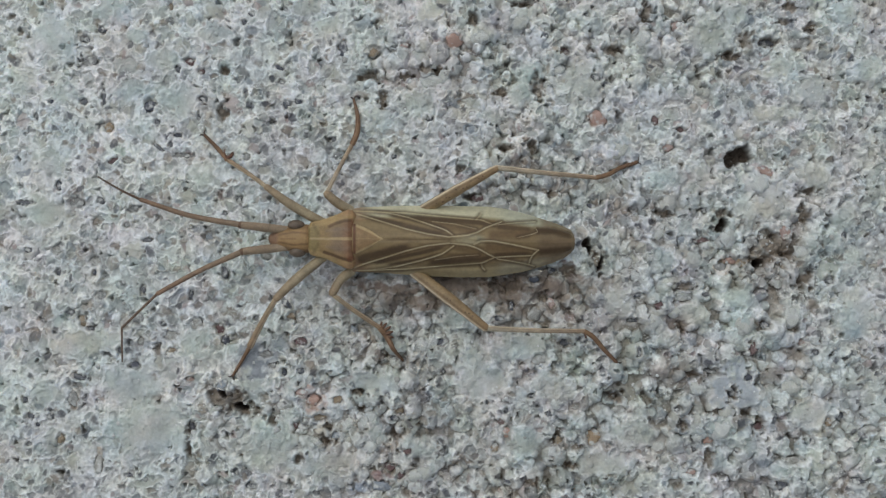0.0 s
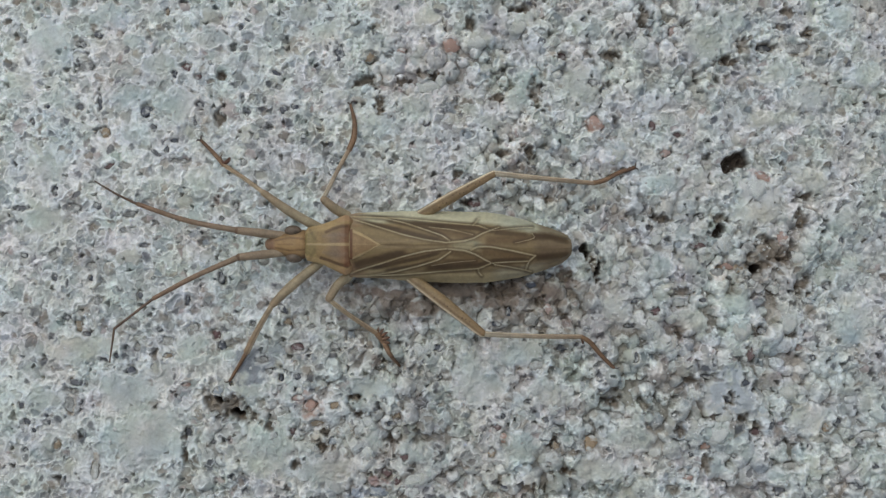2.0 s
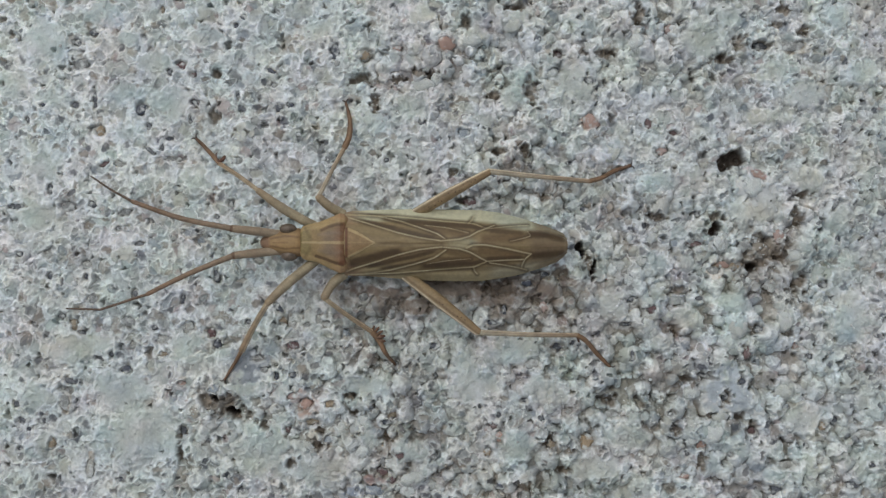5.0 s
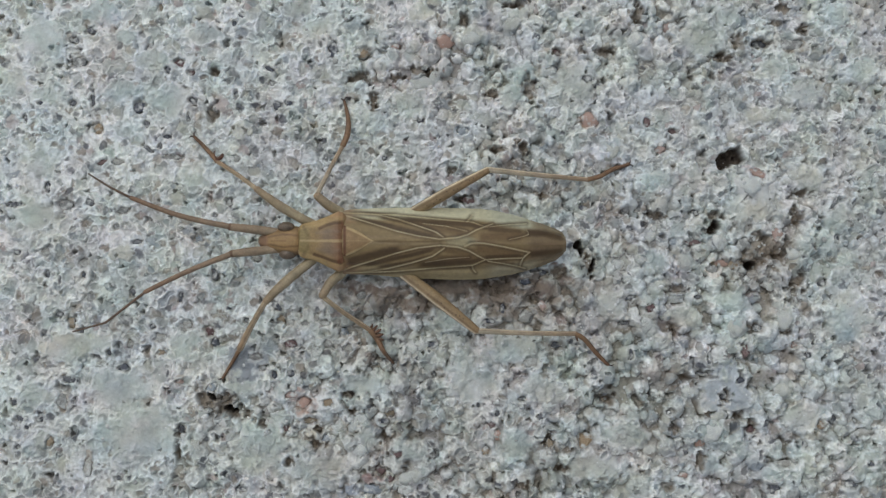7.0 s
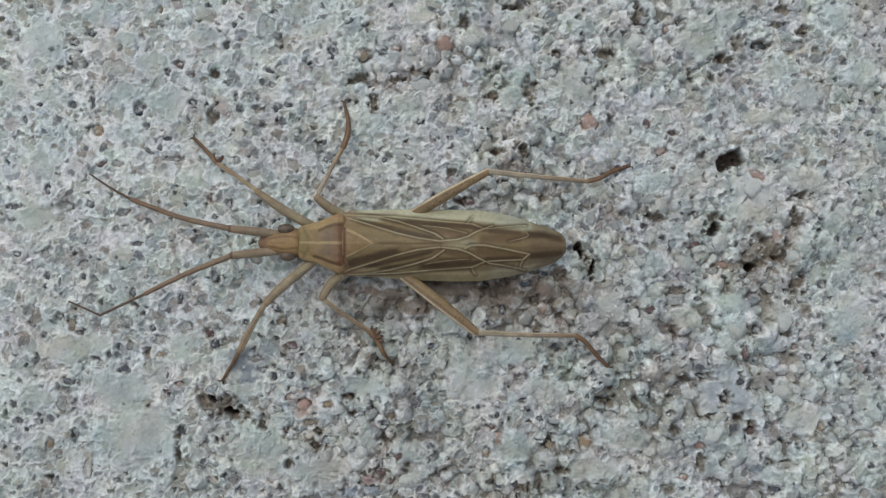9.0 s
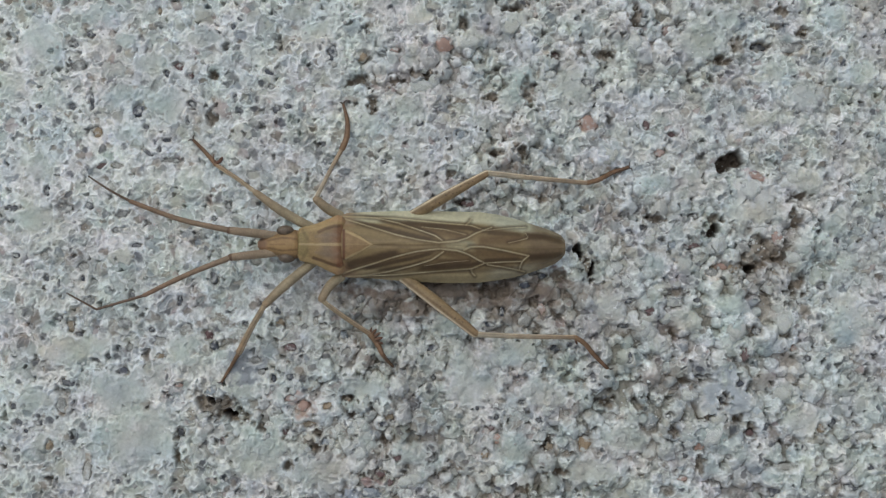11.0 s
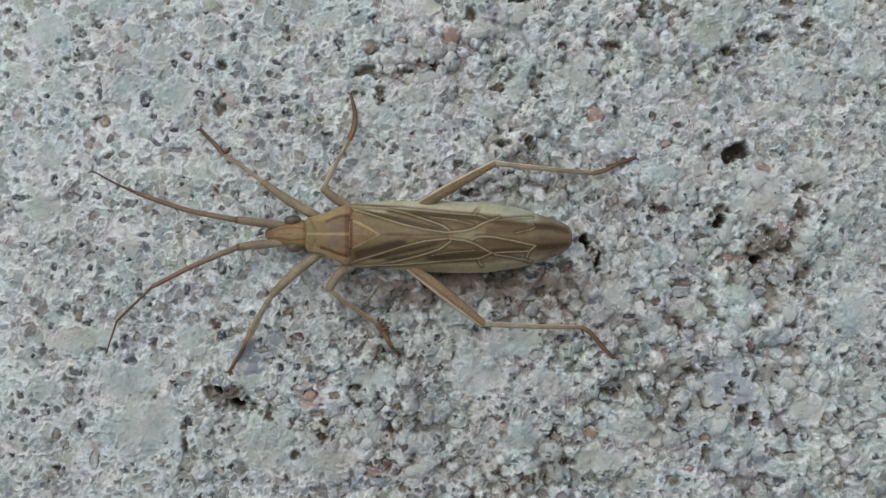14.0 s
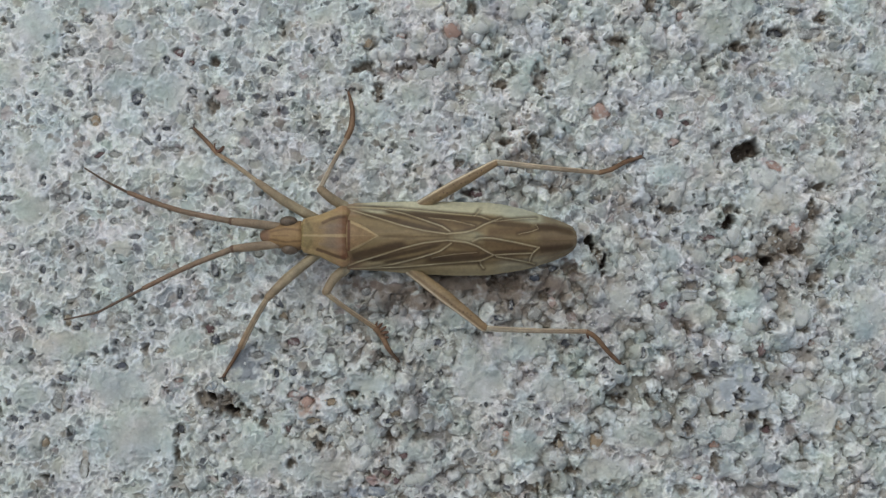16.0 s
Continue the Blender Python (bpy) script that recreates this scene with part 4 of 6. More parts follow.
STRIPES = [([(-1.3, 0.84), (-0.5, 0.74), (0.3, 0.68), (0.75, 0.64), (1.17, 0.57)], 0.080, 0.9, 0),
           ([(-0.42, 0.57), (0.18, 0.47), (0.65, 0.37)], 0.1, 0.75, 3),
           ([(-1.9, 0.90), (-1.21, 0.77), (-0.64, 0.61), (-0.1, 0.40)], 0.085, 0.9, 0),
           ([(-2.55, 0.84), (-1.53, 0.60), (-0.72, 0.40), (-0.15, 0.28)], 0.095, 0.8, 0),
           ([(-2.75, 0.86), (-2.02, 0.73), (-1.37, 0.59)], 0.05, 0.5, 0),
           ([(1.24, 0.52), (1.8, 0.49), (2.34, 0.44)], 0.083, 0.8, 0),
           ([(0.99, 0.29), (1.64, 0.31), (2.34, 0.34)], 0.15, 0.85, 3),
           ([(2.37, 0.42), (2.94, 0.40), (3.55, 0.26)], 0.12, 1.0, 0),
           ([(2.54, 0.08), (3.51, 0.06)], 0.117, 0.35, 3),
           ([(-2.83, -0.44), (-2.35, -0.31), (-1.69, -0.15), (-1.12, -0.05)], 0.15, 0.92, 0),
           ([(-2.35, -0.54), (-1.53, -0.36), (-0.72, -0.18), (-0.15, -0.02)], 0.075, 0.92, 0),
           ([(-1.94, -0.6), (-1.04, -0.44), (-0.39, -0.29)], 0.058, 0.8, 0),
           ([(-0.8, -0.51), (0.1, -0.46), (0.75, -0.41), (1.19, -0.36)], 0.092, 0.95, 0),
           ([(-0.23, -0.28), (0.26, -0.29), (0.91, -0.33)], 0.067, 0.7, 3),
           ([(0.01, -0.08), (0.5, -0.18), (0.94, -0.29)], 0.083, 0.75, 3),
           ([(0.88, -0.03), (1.56, -0.13), (2.29, -0.23)], 0.133, 0.8, 3),
           ([(1.17, -0.29), (1.72, -0.28), (2.33, -0.26)], 0.075, 0.9, 0),
           ([(2.47, -0.2), (3.03, -0.16), (3.55, -0.1)], 0.11, 1.0, 0),
           ([(1.27, -0.41), (1.72, -0.46), (2.13, -0.47)], 0.05, 0.5, 3),
           ([(-1.99, 0.16), (-1.04, 0.15), (0.06, 0.16)], 0.033, 0.6, 3),
           ([(0.1, 0.16), (0.45, 0.15), (0.75, 0.13)], 0.15, 0.6, 2)]
VEINS = [([(-2.8, 0.91), (-2.18, 0.72), (-1.37, 0.47), (-0.72, 0.32), (-0.1, 0.23)], 0.027),
         ([(-2.5, 0.99), (-1.89, 0.93), (-1.29, 0.8), (-0.69, 0.6), (-0.23, 0.44), (-0, 0.29)], 0.027),
         ([(-0.59, 0.68), (0.1, 0.6), (0.68, 0.46)], 0.014),
         ([(-2.91, 0.99), (-1.37, 0.93), (-0.07, 0.8), (0.84, 0.72), (1.19, 0.59)], 0.02),
         ([(-0.1, 0.23), (0.42, 0.28), (0.71, 0.36), (0.94, 0.49), (1.2, 0.59), (1.43, 0.67)], 0.028),
         ([(1.2, 0.57), (1.6, 0.62), (2.0, 0.66), (2.42, 0.68)], 0.013),
         ([(2.40, 0.50), (2.47, 0.38), (2.30, 0.31), (1.90, 0.22)], 0.012),
         ([(-0.1, 0.05), (0.42, -0), (0.75, -0.11), (1.07, -0.29), (1.3, -0.39)], 0.03),
         ([(0.62, 0.02), (0.81, 0.11), (1.17, 0.11), (1.8, -0), (2.49, -0.15)], 0.032),
         ([(2.49, -0.15), (2.34, -0.28), (2.26, -0.42), (2.23, -0.55)], 0.032),
         ([(1.24, -0.36), (1.72, -0.33), (2.28, -0.31)], 0.027),
         ([(-2.86, -0.66), (-2.6, -0.56), (-2.1, -0.41), (-1.37, -0.18), (-0.72, -0.02), (-0.1, 0.05)], 0.028),
         ([(-2.3, -0.72), (-1.61, -0.62), (-0.88, -0.44), (-0.31, -0.26), (0.03, -0.03)], 0.028),
         ([(-0.52, -0.44), (0.1, -0.34), (0.75, -0.29)], 0.011),
         ([(-2.8, -0.75), (-1.37, -0.7), (-0.23, -0.6), (0.84, -0.52), (1.2, -0.37)], 0.023),
         ([(0.83, -0.52), (0.86, -0.64), (0.94, -0.73)], 0.023),
         ([(1.3, -0.41), (1.72, -0.47), (2.13, -0.55), (2.39, -0.62)], 0.023),
         ([(0.84, 0.94), (0.78, 0.83), (0.68, 0.73)], 0.02)]


def wing_shape(x):
    """Far edge, near edge, ridge line, ridge height and edge height of the folded wings at x."""
    xs = [r[0] for r in OUTLINE]
    return [np.interp(x, xs, [r[k] for r in OUTLINE]) for k in range(1, 6)]


def smooth_steps(a, b, x):
    t = np.clip((x - a) / (b - a), 0, 1)
    return t * t * (3 - 2 * t)


def across(x, y):
    """0 on the ridge of the folded wings to 1 at their edge."""
    far, near, mid, top, low = wing_shape(x)
    return np.clip(np.where(y > mid, (y - mid) / (far - mid), (mid - y) / (mid - near)), 0, 1)


def wing_height(x, y):
    far, near, mid, top, low = wing_shape(x)
    v = across(x, y)
    ridge = 0.02 * np.exp(-(v / 0.06) ** 2) * smooth_steps(1.07, 0.5, x)
    fold = 0.035 * np.exp(-((v - 0.72) / 0.07) ** 2)
    return top - (top - low) * (0.25 * v + 0.75 * v ** 3.0) - ridge - fold


def line_field(x, y, line):
    """Like near_line(), for whole grids."""
    best, along, level = np.full(x.shape, 9.0), np.zeros(x.shape), np.zeros(x.shape)
    for i, ((ax, ay), (bx, by)) in enumerate(zip(line, line[1:])):
        dx, dy = bx - ax, by - ay
        t = np.clip(((x - ax) * dx + (y - ay) * dy) / (dx * dx + dy * dy), 0, 1)
        d = np.hypot(x - ax - t * dx, y - ay - t * dy)
        closer = d < best
        best, along, level = np.where(closer, d, best), np.where(closer, (i + t) / (len(line) - 1), along), np.where(closer, ay + t * dy, level)
    return best, along, level


def wing_color(x, y):
    mid = wing_shape(x)[2]
    v, far_side = across(x, y), y > mid
    c = np.ones(x.shape + (3,)) * STRAW

    def blend(c, tone, k):
        return c + (np.array(tone) - c) * np.clip(k, 0, 1)[..., None]

    c = blend(c, OLIVE, 0.8 * smooth_steps(0.72, 0.60, v) * smooth_steps(0.05, 0.25, v))
    streak = 2 * layers(x, (y - mid) * 9.0, 1.0, 501) - 1
    c = blend(c, BROWN, 0.42 * np.clip(1.8 * streak, 0, 1) * smooth_steps(0.74, 0.6, v))
    # far margin painted lighter than the near one, as the light falls
    c = blend(c, (0.58, 0.585, 0.46), 0.9 * smooth_steps(0.58, 0.74, v) * far_side)
    c = blend(c, (0.345, 0.29, 0.185), 0.85 * smooth_steps(0.66, 0.80, v) * ~far_side)
    # the grey-green place where the stiff wings end, and the dusky tip
    c = blend(c, (0.26, 0.272, 0.21), 0.8 * smooth_steps(1.3, 0.5, np.hypot((x - 0.52) / 0.42, (y - 0.16) / 0.17)))
    c = blend(c, (0.19, 0.143, 0.080), 0.8 * smooth_steps(0.9, 1.2, x) * smooth_steps(0.62, 0.45, v))
    c = blend(c, (0.150, 0.115, 0.080), 0.85 * smooth_steps(2.2, 2.7, x))
    c = blend(c, (0.47, 0.50, 0.43), 0.9 * smooth_steps(0.45, 0.72, v) * smooth_steps(1.1, 1.8, x) * smooth_steps(2.8, 2.2, x) * far_side)
    c = blend(c, (0.345, 0.315, 0.24), 0.85 * smooth_steps(0.5, 0.72, v) * smooth_steps(1.1, 1.6, x) * smooth_steps(3.0, 2.4, x) * ~far_side)
    c = blend(c, PALE, 0.6 * smooth_steps(0.93, 0.97, v) * ~far_side)
    # near half: darker brown pattern with its shade put into the colour
    c = blend(c, BROWN, 0.2 * smooth_steps(0.06, 0.2, v) * smooth_steps(0.78, 0.62, v) * ~far_side)
    c = blend(c, (0.26, 0.155, 0.10), 0.75 * smooth_steps(-2.18, -2.8, x) * smooth_steps(0.45, 0.7, v))
    for line, width, strength, kind in STRIPES:
        d, along, level = line_field(x, y, line)
        c = blend(c, (DARK, OLIVE, PALE, BROWN)[kind], strength * smooth_steps(width * 1.35, width * 0.25, d) * smooth_steps(0.0, 0.12, along + 0.02) * smooth_steps(1.02, 0.85, along))
    for line, width in VEINS:
        d, along, level = line_field(x, y, line)
        pale = smooth_steps(width * 1.25, width * 0.3, d)
        outer = np.where(np.abs(y - mid) > np.abs(level - mid), 0.6, 0.4)
        c = blend(c, DARK, 1.25 * outer * smooth_steps(0.12, 0.03, d) * (1 - pale) * smooth_steps(-0.1, 0.15, along))
        c = blend(c, PALE, (0.65 if width > 0.018 else 0.35) * pale)
    grain = 1 + 0.14 * (2 * layers(x * 2.2, y * 14.0, 1.0, 503) - 1) + 0.12 * (2 * layers(x, y, 0.07, 505) - 1)
    return c * grain[..., None]


def wing(name, side, x0, ends, parent, lift=0.0, label="", thick=0.03, inner=0.0):
    """A stiff folded forewing: a curved shell with an upper and a lower skin. ends: where it stops, from the ridge to the margin."""
    nu, nv = 260, 76
    i, j = np.meshgrid(np.arange(nu + 1), np.arange(nv + 1), indexing="ij")
    v = 1 - (1 - j / nv) ** 1.3
    x = x0 + (np.interp(v, [e[0] for e in ends], [e[1] for e in ends]) - x0) * (1 - (1 - i / nu) ** 1.25)
    far, near, mid, top, low = wing_shape(x)
    y = mid + side * inner + ((far if side > 0 else near) - mid) * v
    z = wing_height(x, y) + lift
    under = z - thick * np.where((j > 0) & (j < nv), 1.0, 0.4)
    co = np.concatenate([np.stack([x, y, k], -1).reshape(-1, 3) for k in (z, under)]) * M
    idx = np.arange((nu + 1) * (nv + 1)).reshape(nu + 1, nv + 1)
    low_idx = idx + idx.size
    quads = [np.stack([idx[:-1, :-1], idx[1:, :-1], idx[1:, 1:], idx[:-1, 1:]], -1), np.stack([low_idx[:-1, :-1], low_idx[:-1, 1:], low_idx[1:, 1:], low_idx[1:, :-1]], -1)]
    for a, b in ((idx[0], low_idx[0]), (idx[-1, ::-1], low_idx[-1, ::-1]), (idx[::-1, 0], low_idx[::-1, 0]), (idx[:, -1], low_idx[:, -1])):
        quads.append(np.stack([a[:-1], a[1:], b[1:], b[:-1]], -1))
    quads = np.concatenate([q.reshape(-1, 4) for q in quads])
    if side < 0:
        quads = quads[:, ::-1]
    me = bpy.data.meshes.new(name)
    me.from_pydata(co.tolist(), [], quads.tolist())
    me.polygons.foreach_set("use_smooth", [True] * len(me.polygons))
    tint = np.concatenate([wing_color(x, y).reshape(-1, 3)] * 2)
    layer = me.color_attributes.new("pattern", "FLOAT_COLOR", "POINT")
    layer.data.foreach_set("color", np.concatenate([tint, np.ones((len(tint), 1))], 1).astype(np.float32).ravel())
    me.materials.append(wing_mat)
    ob = new(name, me)
    ob.parent = parent
    if label:
        ob["label"] = label
    return ob


def lofted(name, rows, mat, color_at, parent, label="", seg=88):
    """A closed body of oval rings: x, centre y, half width, top z, bottom z."""
    bm = bmesh.new()
    lay = bm.verts.layers.float_color.new("pattern")
    xs = [r[0] for r in rows]
    n = 80
    rings = []
    for i in range(n + 1):
        x = xs[0] + (xs[-1] - xs[0]) * (0.5 - 0.5 * math.cos(math.pi * i / n))
        cy, w, top, low = [float(np.interp(x, xs, [r[k] for r in rows])) for k in range(1, 5)]
        ring = []
        for k in range(seg):
            a = 2 * math.pi * k / seg
            ca, sa = math.cos(a), math.sin(a)
            y = cy + w * math.copysign(abs(ca) ** 0.85, ca)
            z = (top + low) / 2 + (top - low) / 2 * math.copysign(abs(sa) ** 0.9, sa)
            p = bm.verts.new((x, y, z))
            p[lay] = (*color_at(x, y, (y - cy) / max(w, 1e-3)), 1)
            ring.append(p)
        rings.append(ring)
    for a, b in zip(rings, rings[1:]):
        for k in range(seg):
            bm.faces.new((a[k], a[(k + 1) % seg], b[(k + 1) % seg], b[k]))
    bm.faces.new(rings[0][::-1])
    bm.faces.new(rings[-1])
    bmesh.ops.recalc_face_normals(bm, faces=bm.faces)
    return part(name, bm, mat, parent, label)


def mottled(c, x, y):
    g = 1 + 0.16 * noise.noise(Vector((x * 5, y * 9, 1.0))) + 0.08 * noise.noise(Vector((x * 22, y * 22, 5.0)))
    return tuple(k * g for k in c)


def lined(c, x, y, lines):
    """Darkens or lightens a colour along thin lines: points, half width, strength, colour."""
    for line, width, strength, tone in lines:
        d, along, level = near_line(x, y, line)
        if d < width * 1.5:
            c = c.lerp(Vector(tone), strength * soft_step(width * 1.4, width * 0.4, d))
    return c


HEAD_LINES = [([(-5.04, 0.29), (-4.62, 0.37), (-4.2, 0.34)], 0.03, 0.7, (0.12, 0.07, 0.038)), ([(-5.04, 0.08), (-4.62, -0), (-4.2, 0.03)], 0.03, 0.7, (0.12, 0.07, 0.038)),
              ([(-4.98, 0.19), (-4.54, 0.19)], 0.018, 0.6, (0.13, 0.08, 0.045)), ([(-4.15, 0.54), (-4.15, -0.18)], 0.03, 0.7, (0.11, 0.065, 0.036)),
              ([(-4.62, -0.18), (-4.2, -0.23)], 0.10, 0.6, (0.09, 0.055, 0.035))]
NECK_LINES = [([(-3.55, 0.54), (-3.35, 0.63), (-3.12, 0.7), (-2.93, 0.71)], 0.05, 0.8, (0.085, 0.052, 0.032)), ([(-3.71, -0.21), (-3.48, -0.28), (-3.19, -0.39), (-2.94, -0.46)], 0.05, 0.85, (0.07, 0.04, 0.025)), ([(-2.99, -0.41), (-2.8, -0.36)], 0.07, 0.7, (0.12, 0.05, 0.03)),
              ([(-2.9, 0.73), (-2.88, 0.18), (-2.9, -0.44)], 0.035, 0.5, (0.17, 0.085, 0.05)), ([(-4.11, 0.19), (-3.64, 0.18), (-2.91, 0.18)], 0.034, 0.95, (0.38, 0.32, 0.20)),
              ([(-4.03, 0.58), (-3.89, 0.34)], 0.05, 0.5, (0.12, 0.095, 0.05)), ([(-4.03, -0.23), (-3.89, 0.02)], 0.05, 0.5, (0.12, 0.095, 0.05)),
              ([(-3.64, 0.41), (-3.16, 0.47), (-2.99, 0.44)], 0.05, 0.35, (0.20, 0.165, 0.145)), ([(-3.64, -0.05), (-3.16, -0.13), (-2.99, -0.08)], 0.05, 0.35, (0.20, 0.165, 0.145))]
SHIELD_LINES = [([(-2.78, 0.57), (-2.34, 0.37), (-1.99, 0.17)], 0.045, 0.95, (0.40, 0.33, 0.205)), ([(-2.78, -0.24), (-2.34, -0.03), (-1.99, 0.17)], 0.045, 0.95, (0.40, 0.33, 0.205)),
                ([(-2.83, 0.63), (-2.83, -0.28)], 0.045, 0.9, (0.10, 0.045, 0.026)), ([(-2.77, 0.18), (-2.1, 0.18)], 0.022, 0.6, (0.32, 0.25, 0.15)),
                ([(-2.8, -0.34), (-2.51, -0.23)], 0.05, 0.8, (0.08, 0.04, 0.024)), ([(-2.7, 0.28), (-2.34, 0.21)], 0.10, 0.25, (0.33, 0.26, 0.16))]


def head_color(x, y, v):
    c = Vector((0.265, 0.188, 0.10))
    c = c.lerp(Vector((0.20, 0.135, 0.098)), soft_step(-5, -5.15, x))
    c = c.lerp(Vector((0.15, 0.10, 0.058)), 0.6 * soft_step(0.55, 0.8, abs(v)))
    return mottled(lined(c, x, y, HEAD_LINES), x, y)


def pronotum_color(x, y, v):
    c = Vector((0.235, 0.178, 0.094))
    c = c.lerp(Vector((0.205, 0.178, 0.09)), 0.8 * soft_step(-3.78, -3.98, x))
    c = c.lerp(Vector((0.19, 0.148, 0.115)), 0.9 * soft_step(-3.72, -3.33, x) * soft_step(0.72, 0.35, abs(v)))
    c = c.lerp(Vector((0.20, 0.118, 0.075)), 0.85 * soft_step(-3.3, -2.95, x) * soft_step(0.95, 0.6, abs(v)))
    c = c.lerp(Vector((0.305, 0.24, 0.135)), 0.9 * soft_step(0.60, 0.78, abs(v)))
    c = c.lerp(Vector((0.29, 0.185, 0.125)), 0.6 * soft_step(0.7, 0.9, abs(v)) * soft_step(-3.41, -3, x))
    return mottled(lined(c, x, y, NECK_LINES), x, y)


def scutellum_color(x, y, v):
    return mottled(lined(Vector((0.235, 0.168, 0.098)), x, y, SHIELD_LINES), x, y)


def build_bug():
    lofted("abdomen", [(-3.01, 0.11, 0.719, 0.95, 0.42), (-2.19, 0.11, 0.815, 1.05, 0.32), (-0.56, 0.1, 0.848, 1.05, 0.28), (1.08, 0.08, 0.817, 0.95, 0.28), (2.23, 0.08, 0.656, 0.8, 0.32), (3.14, 0.07, 0.329, 0.62, 0.4)],
           chitin_mat, lambda x, y, v: mottled((0.198, 0.145, 0.079), x, y), bug)
    lofted("thorax", [(-4.19, 0.18, 0.36, 0.9, 0.5), (-3.66, 0.18, 0.556, 0.95, 0.38), (-2.84, 0.15, 0.718, 1, 0.34), (-2.03, 0.13, 0.751, 1, 0.34)],
           chitin_mat, lambda x, y, v: mottled((0.211, 0.158, 0.092), x, y), bug)
    lofted("pronotum", [(-4.21, 0.18, 0.326, 1.02, 0.8), (-4.12, 0.18, 0.472, 1.12, 0.74), (-3.97, 0.18, 0.521, 1.15, 0.72), (-3.84, 0.18, 0.545, 1.17, 0.72), (-3.64, 0.18, 0.601, 1.22, 0.72), (-3.31, 0.16, 0.746, 1.3, 0.74), (-3.02, 0.16, 0.876, 1.31, 0.76), (-2.89, 0.16, 0.844, 1.25, 0.78), (-2.82, 0.16, 0.765, 1.15, 0.8), (-2.74, 0.16, 0.653, 1, 0.8)],
           chitin_mat, pronotum_color, bug, "tan pronotum with a pale midline and brown side bands", 200)
    lofted("scutellum", [(-2.87, 0.18, 0.438, 1.33, 1.1), (-2.79, 0.18, 0.437, 1.36, 1.1), (-2.58, 0.18, 0.356, 1.37, 1.12), (-2.25, 0.18, 0.186, 1.35, 1.14), (-1.98, 0.18, 0.041, 1.32, 1.18)],
           chitin_mat, scutellum_color, bug, "small tan triangular shield between the wings")
    head = lofted("head", [(-5.37, 0.18, 0.085, 0.7, 0.5), (-5.32, 0.18, 0.15, 0.8, 0.44), (-5.23, 0.18, 0.205, 0.87, 0.4), (-5.13, 0.18, 0.255, 0.93, 0.4), (-5.02, 0.18, 0.305, 0.98, 0.4), (-4.83, 0.18, 0.352, 1.03, 0.4), (-4.63, 0.18, 0.395, 1.08, 0.42), (-4.43, 0.18, 0.415, 1.11, 0.46), (-4.25, 0.18, 0.424, 1.1, 0.5), (-4.14, 0.18, 0.391, 1.06, 0.56), (-4.07, 0.18, 0.278, 0.98, 0.6)],
                  chitin_mat, head_color, bug, "blunt tan head with brown lines")
    for x, y, z in ((-4.54, 0.575, 0.90), (-4.50, -0.20, 0.88)):
        bm = bmesh.new()
        bmesh.ops.create_uvsphere(bm, u_segments=20, v_segments=14, radius=1)
        bmesh.ops.scale(bm, vec=(0.25, 0.16, 0.18), verts=bm.verts)
        bmesh.ops.translate(bm, vec=(x, y, z), verts=bm.verts)
        part("eye", bm, eye_mat, head, "dark grey-brown compound eye")
    # forewings, membrane and veins
    WING_ENDS = [(0, 0.88), (0.35, 1.01), (0.6, 1.3), (0.85, 2.25), (1, 2.47)]
    left = wing("forewing", 1, -2.9, WING_ENDS, bug, 0.003, "straw forewing with brown stripes and a pale margin", 0.014)
    right = wing("forewing", -1, -2.9, WING_ENDS, bug, 0.0, "straw forewing with brown stripes and a pale margin", 0.014)
    for side in (1, -1):
        wing("membrane", side, 0.88, [(0, 3.57), (1, 3.57)], bug, -0.004, "dusky translucent wing membrane", 0.02, -0.01)
    for line, width in VEINS:
        bm = bmesh.new()
        pts = [Vector((x, y, float(wing_height(x, y)) + (0.003 if y > wing_shape(x)[2] else 0.0) + 0.002)) for x, y in line]
        tube(bm, pts, [width * 0.15] + [width * (0.38 if k % 2 else 0.30) for k in range(len(pts) - 2)] + [width * 0.15], 6, 8, 0.10)
        mid = line[len(line) // 2]
        part("vein", bm, vein_mat, left if mid[1] > wing_shape(mid[0])[2] else right)
    build_legs()


def limb(name, pts, radii, parent, c0, c1, label="", flat=1.0, seg=28, edge_lines=0.0, flip=False):
    bm = bmesh.new()
    tube(bm, pts, radii, seg, 8, flat, c0, c1, edge_lines, flip)
    return part(name, bm, leg_mat, parent, label)


def bristles(bm, pts, count, length, rng):
    """Short fine hairs along a limb."""
    pts, _ = curve_points(pts, [0] * len(pts), 8)
    for k in range(count):
        p = pts[rng.randrange(2, len(pts) - 1)]
        way = Vector((rng.uniform(-1, 1), rng.uniform(-1, 1), rng.uniform(-0.2, 0.6))).normalized()
        tube(bm, [p, p + way * length * rng.uniform(0.6, 1.1)], [0.006, 0.003], 4, 1, 1.0, TAN, BROWN)


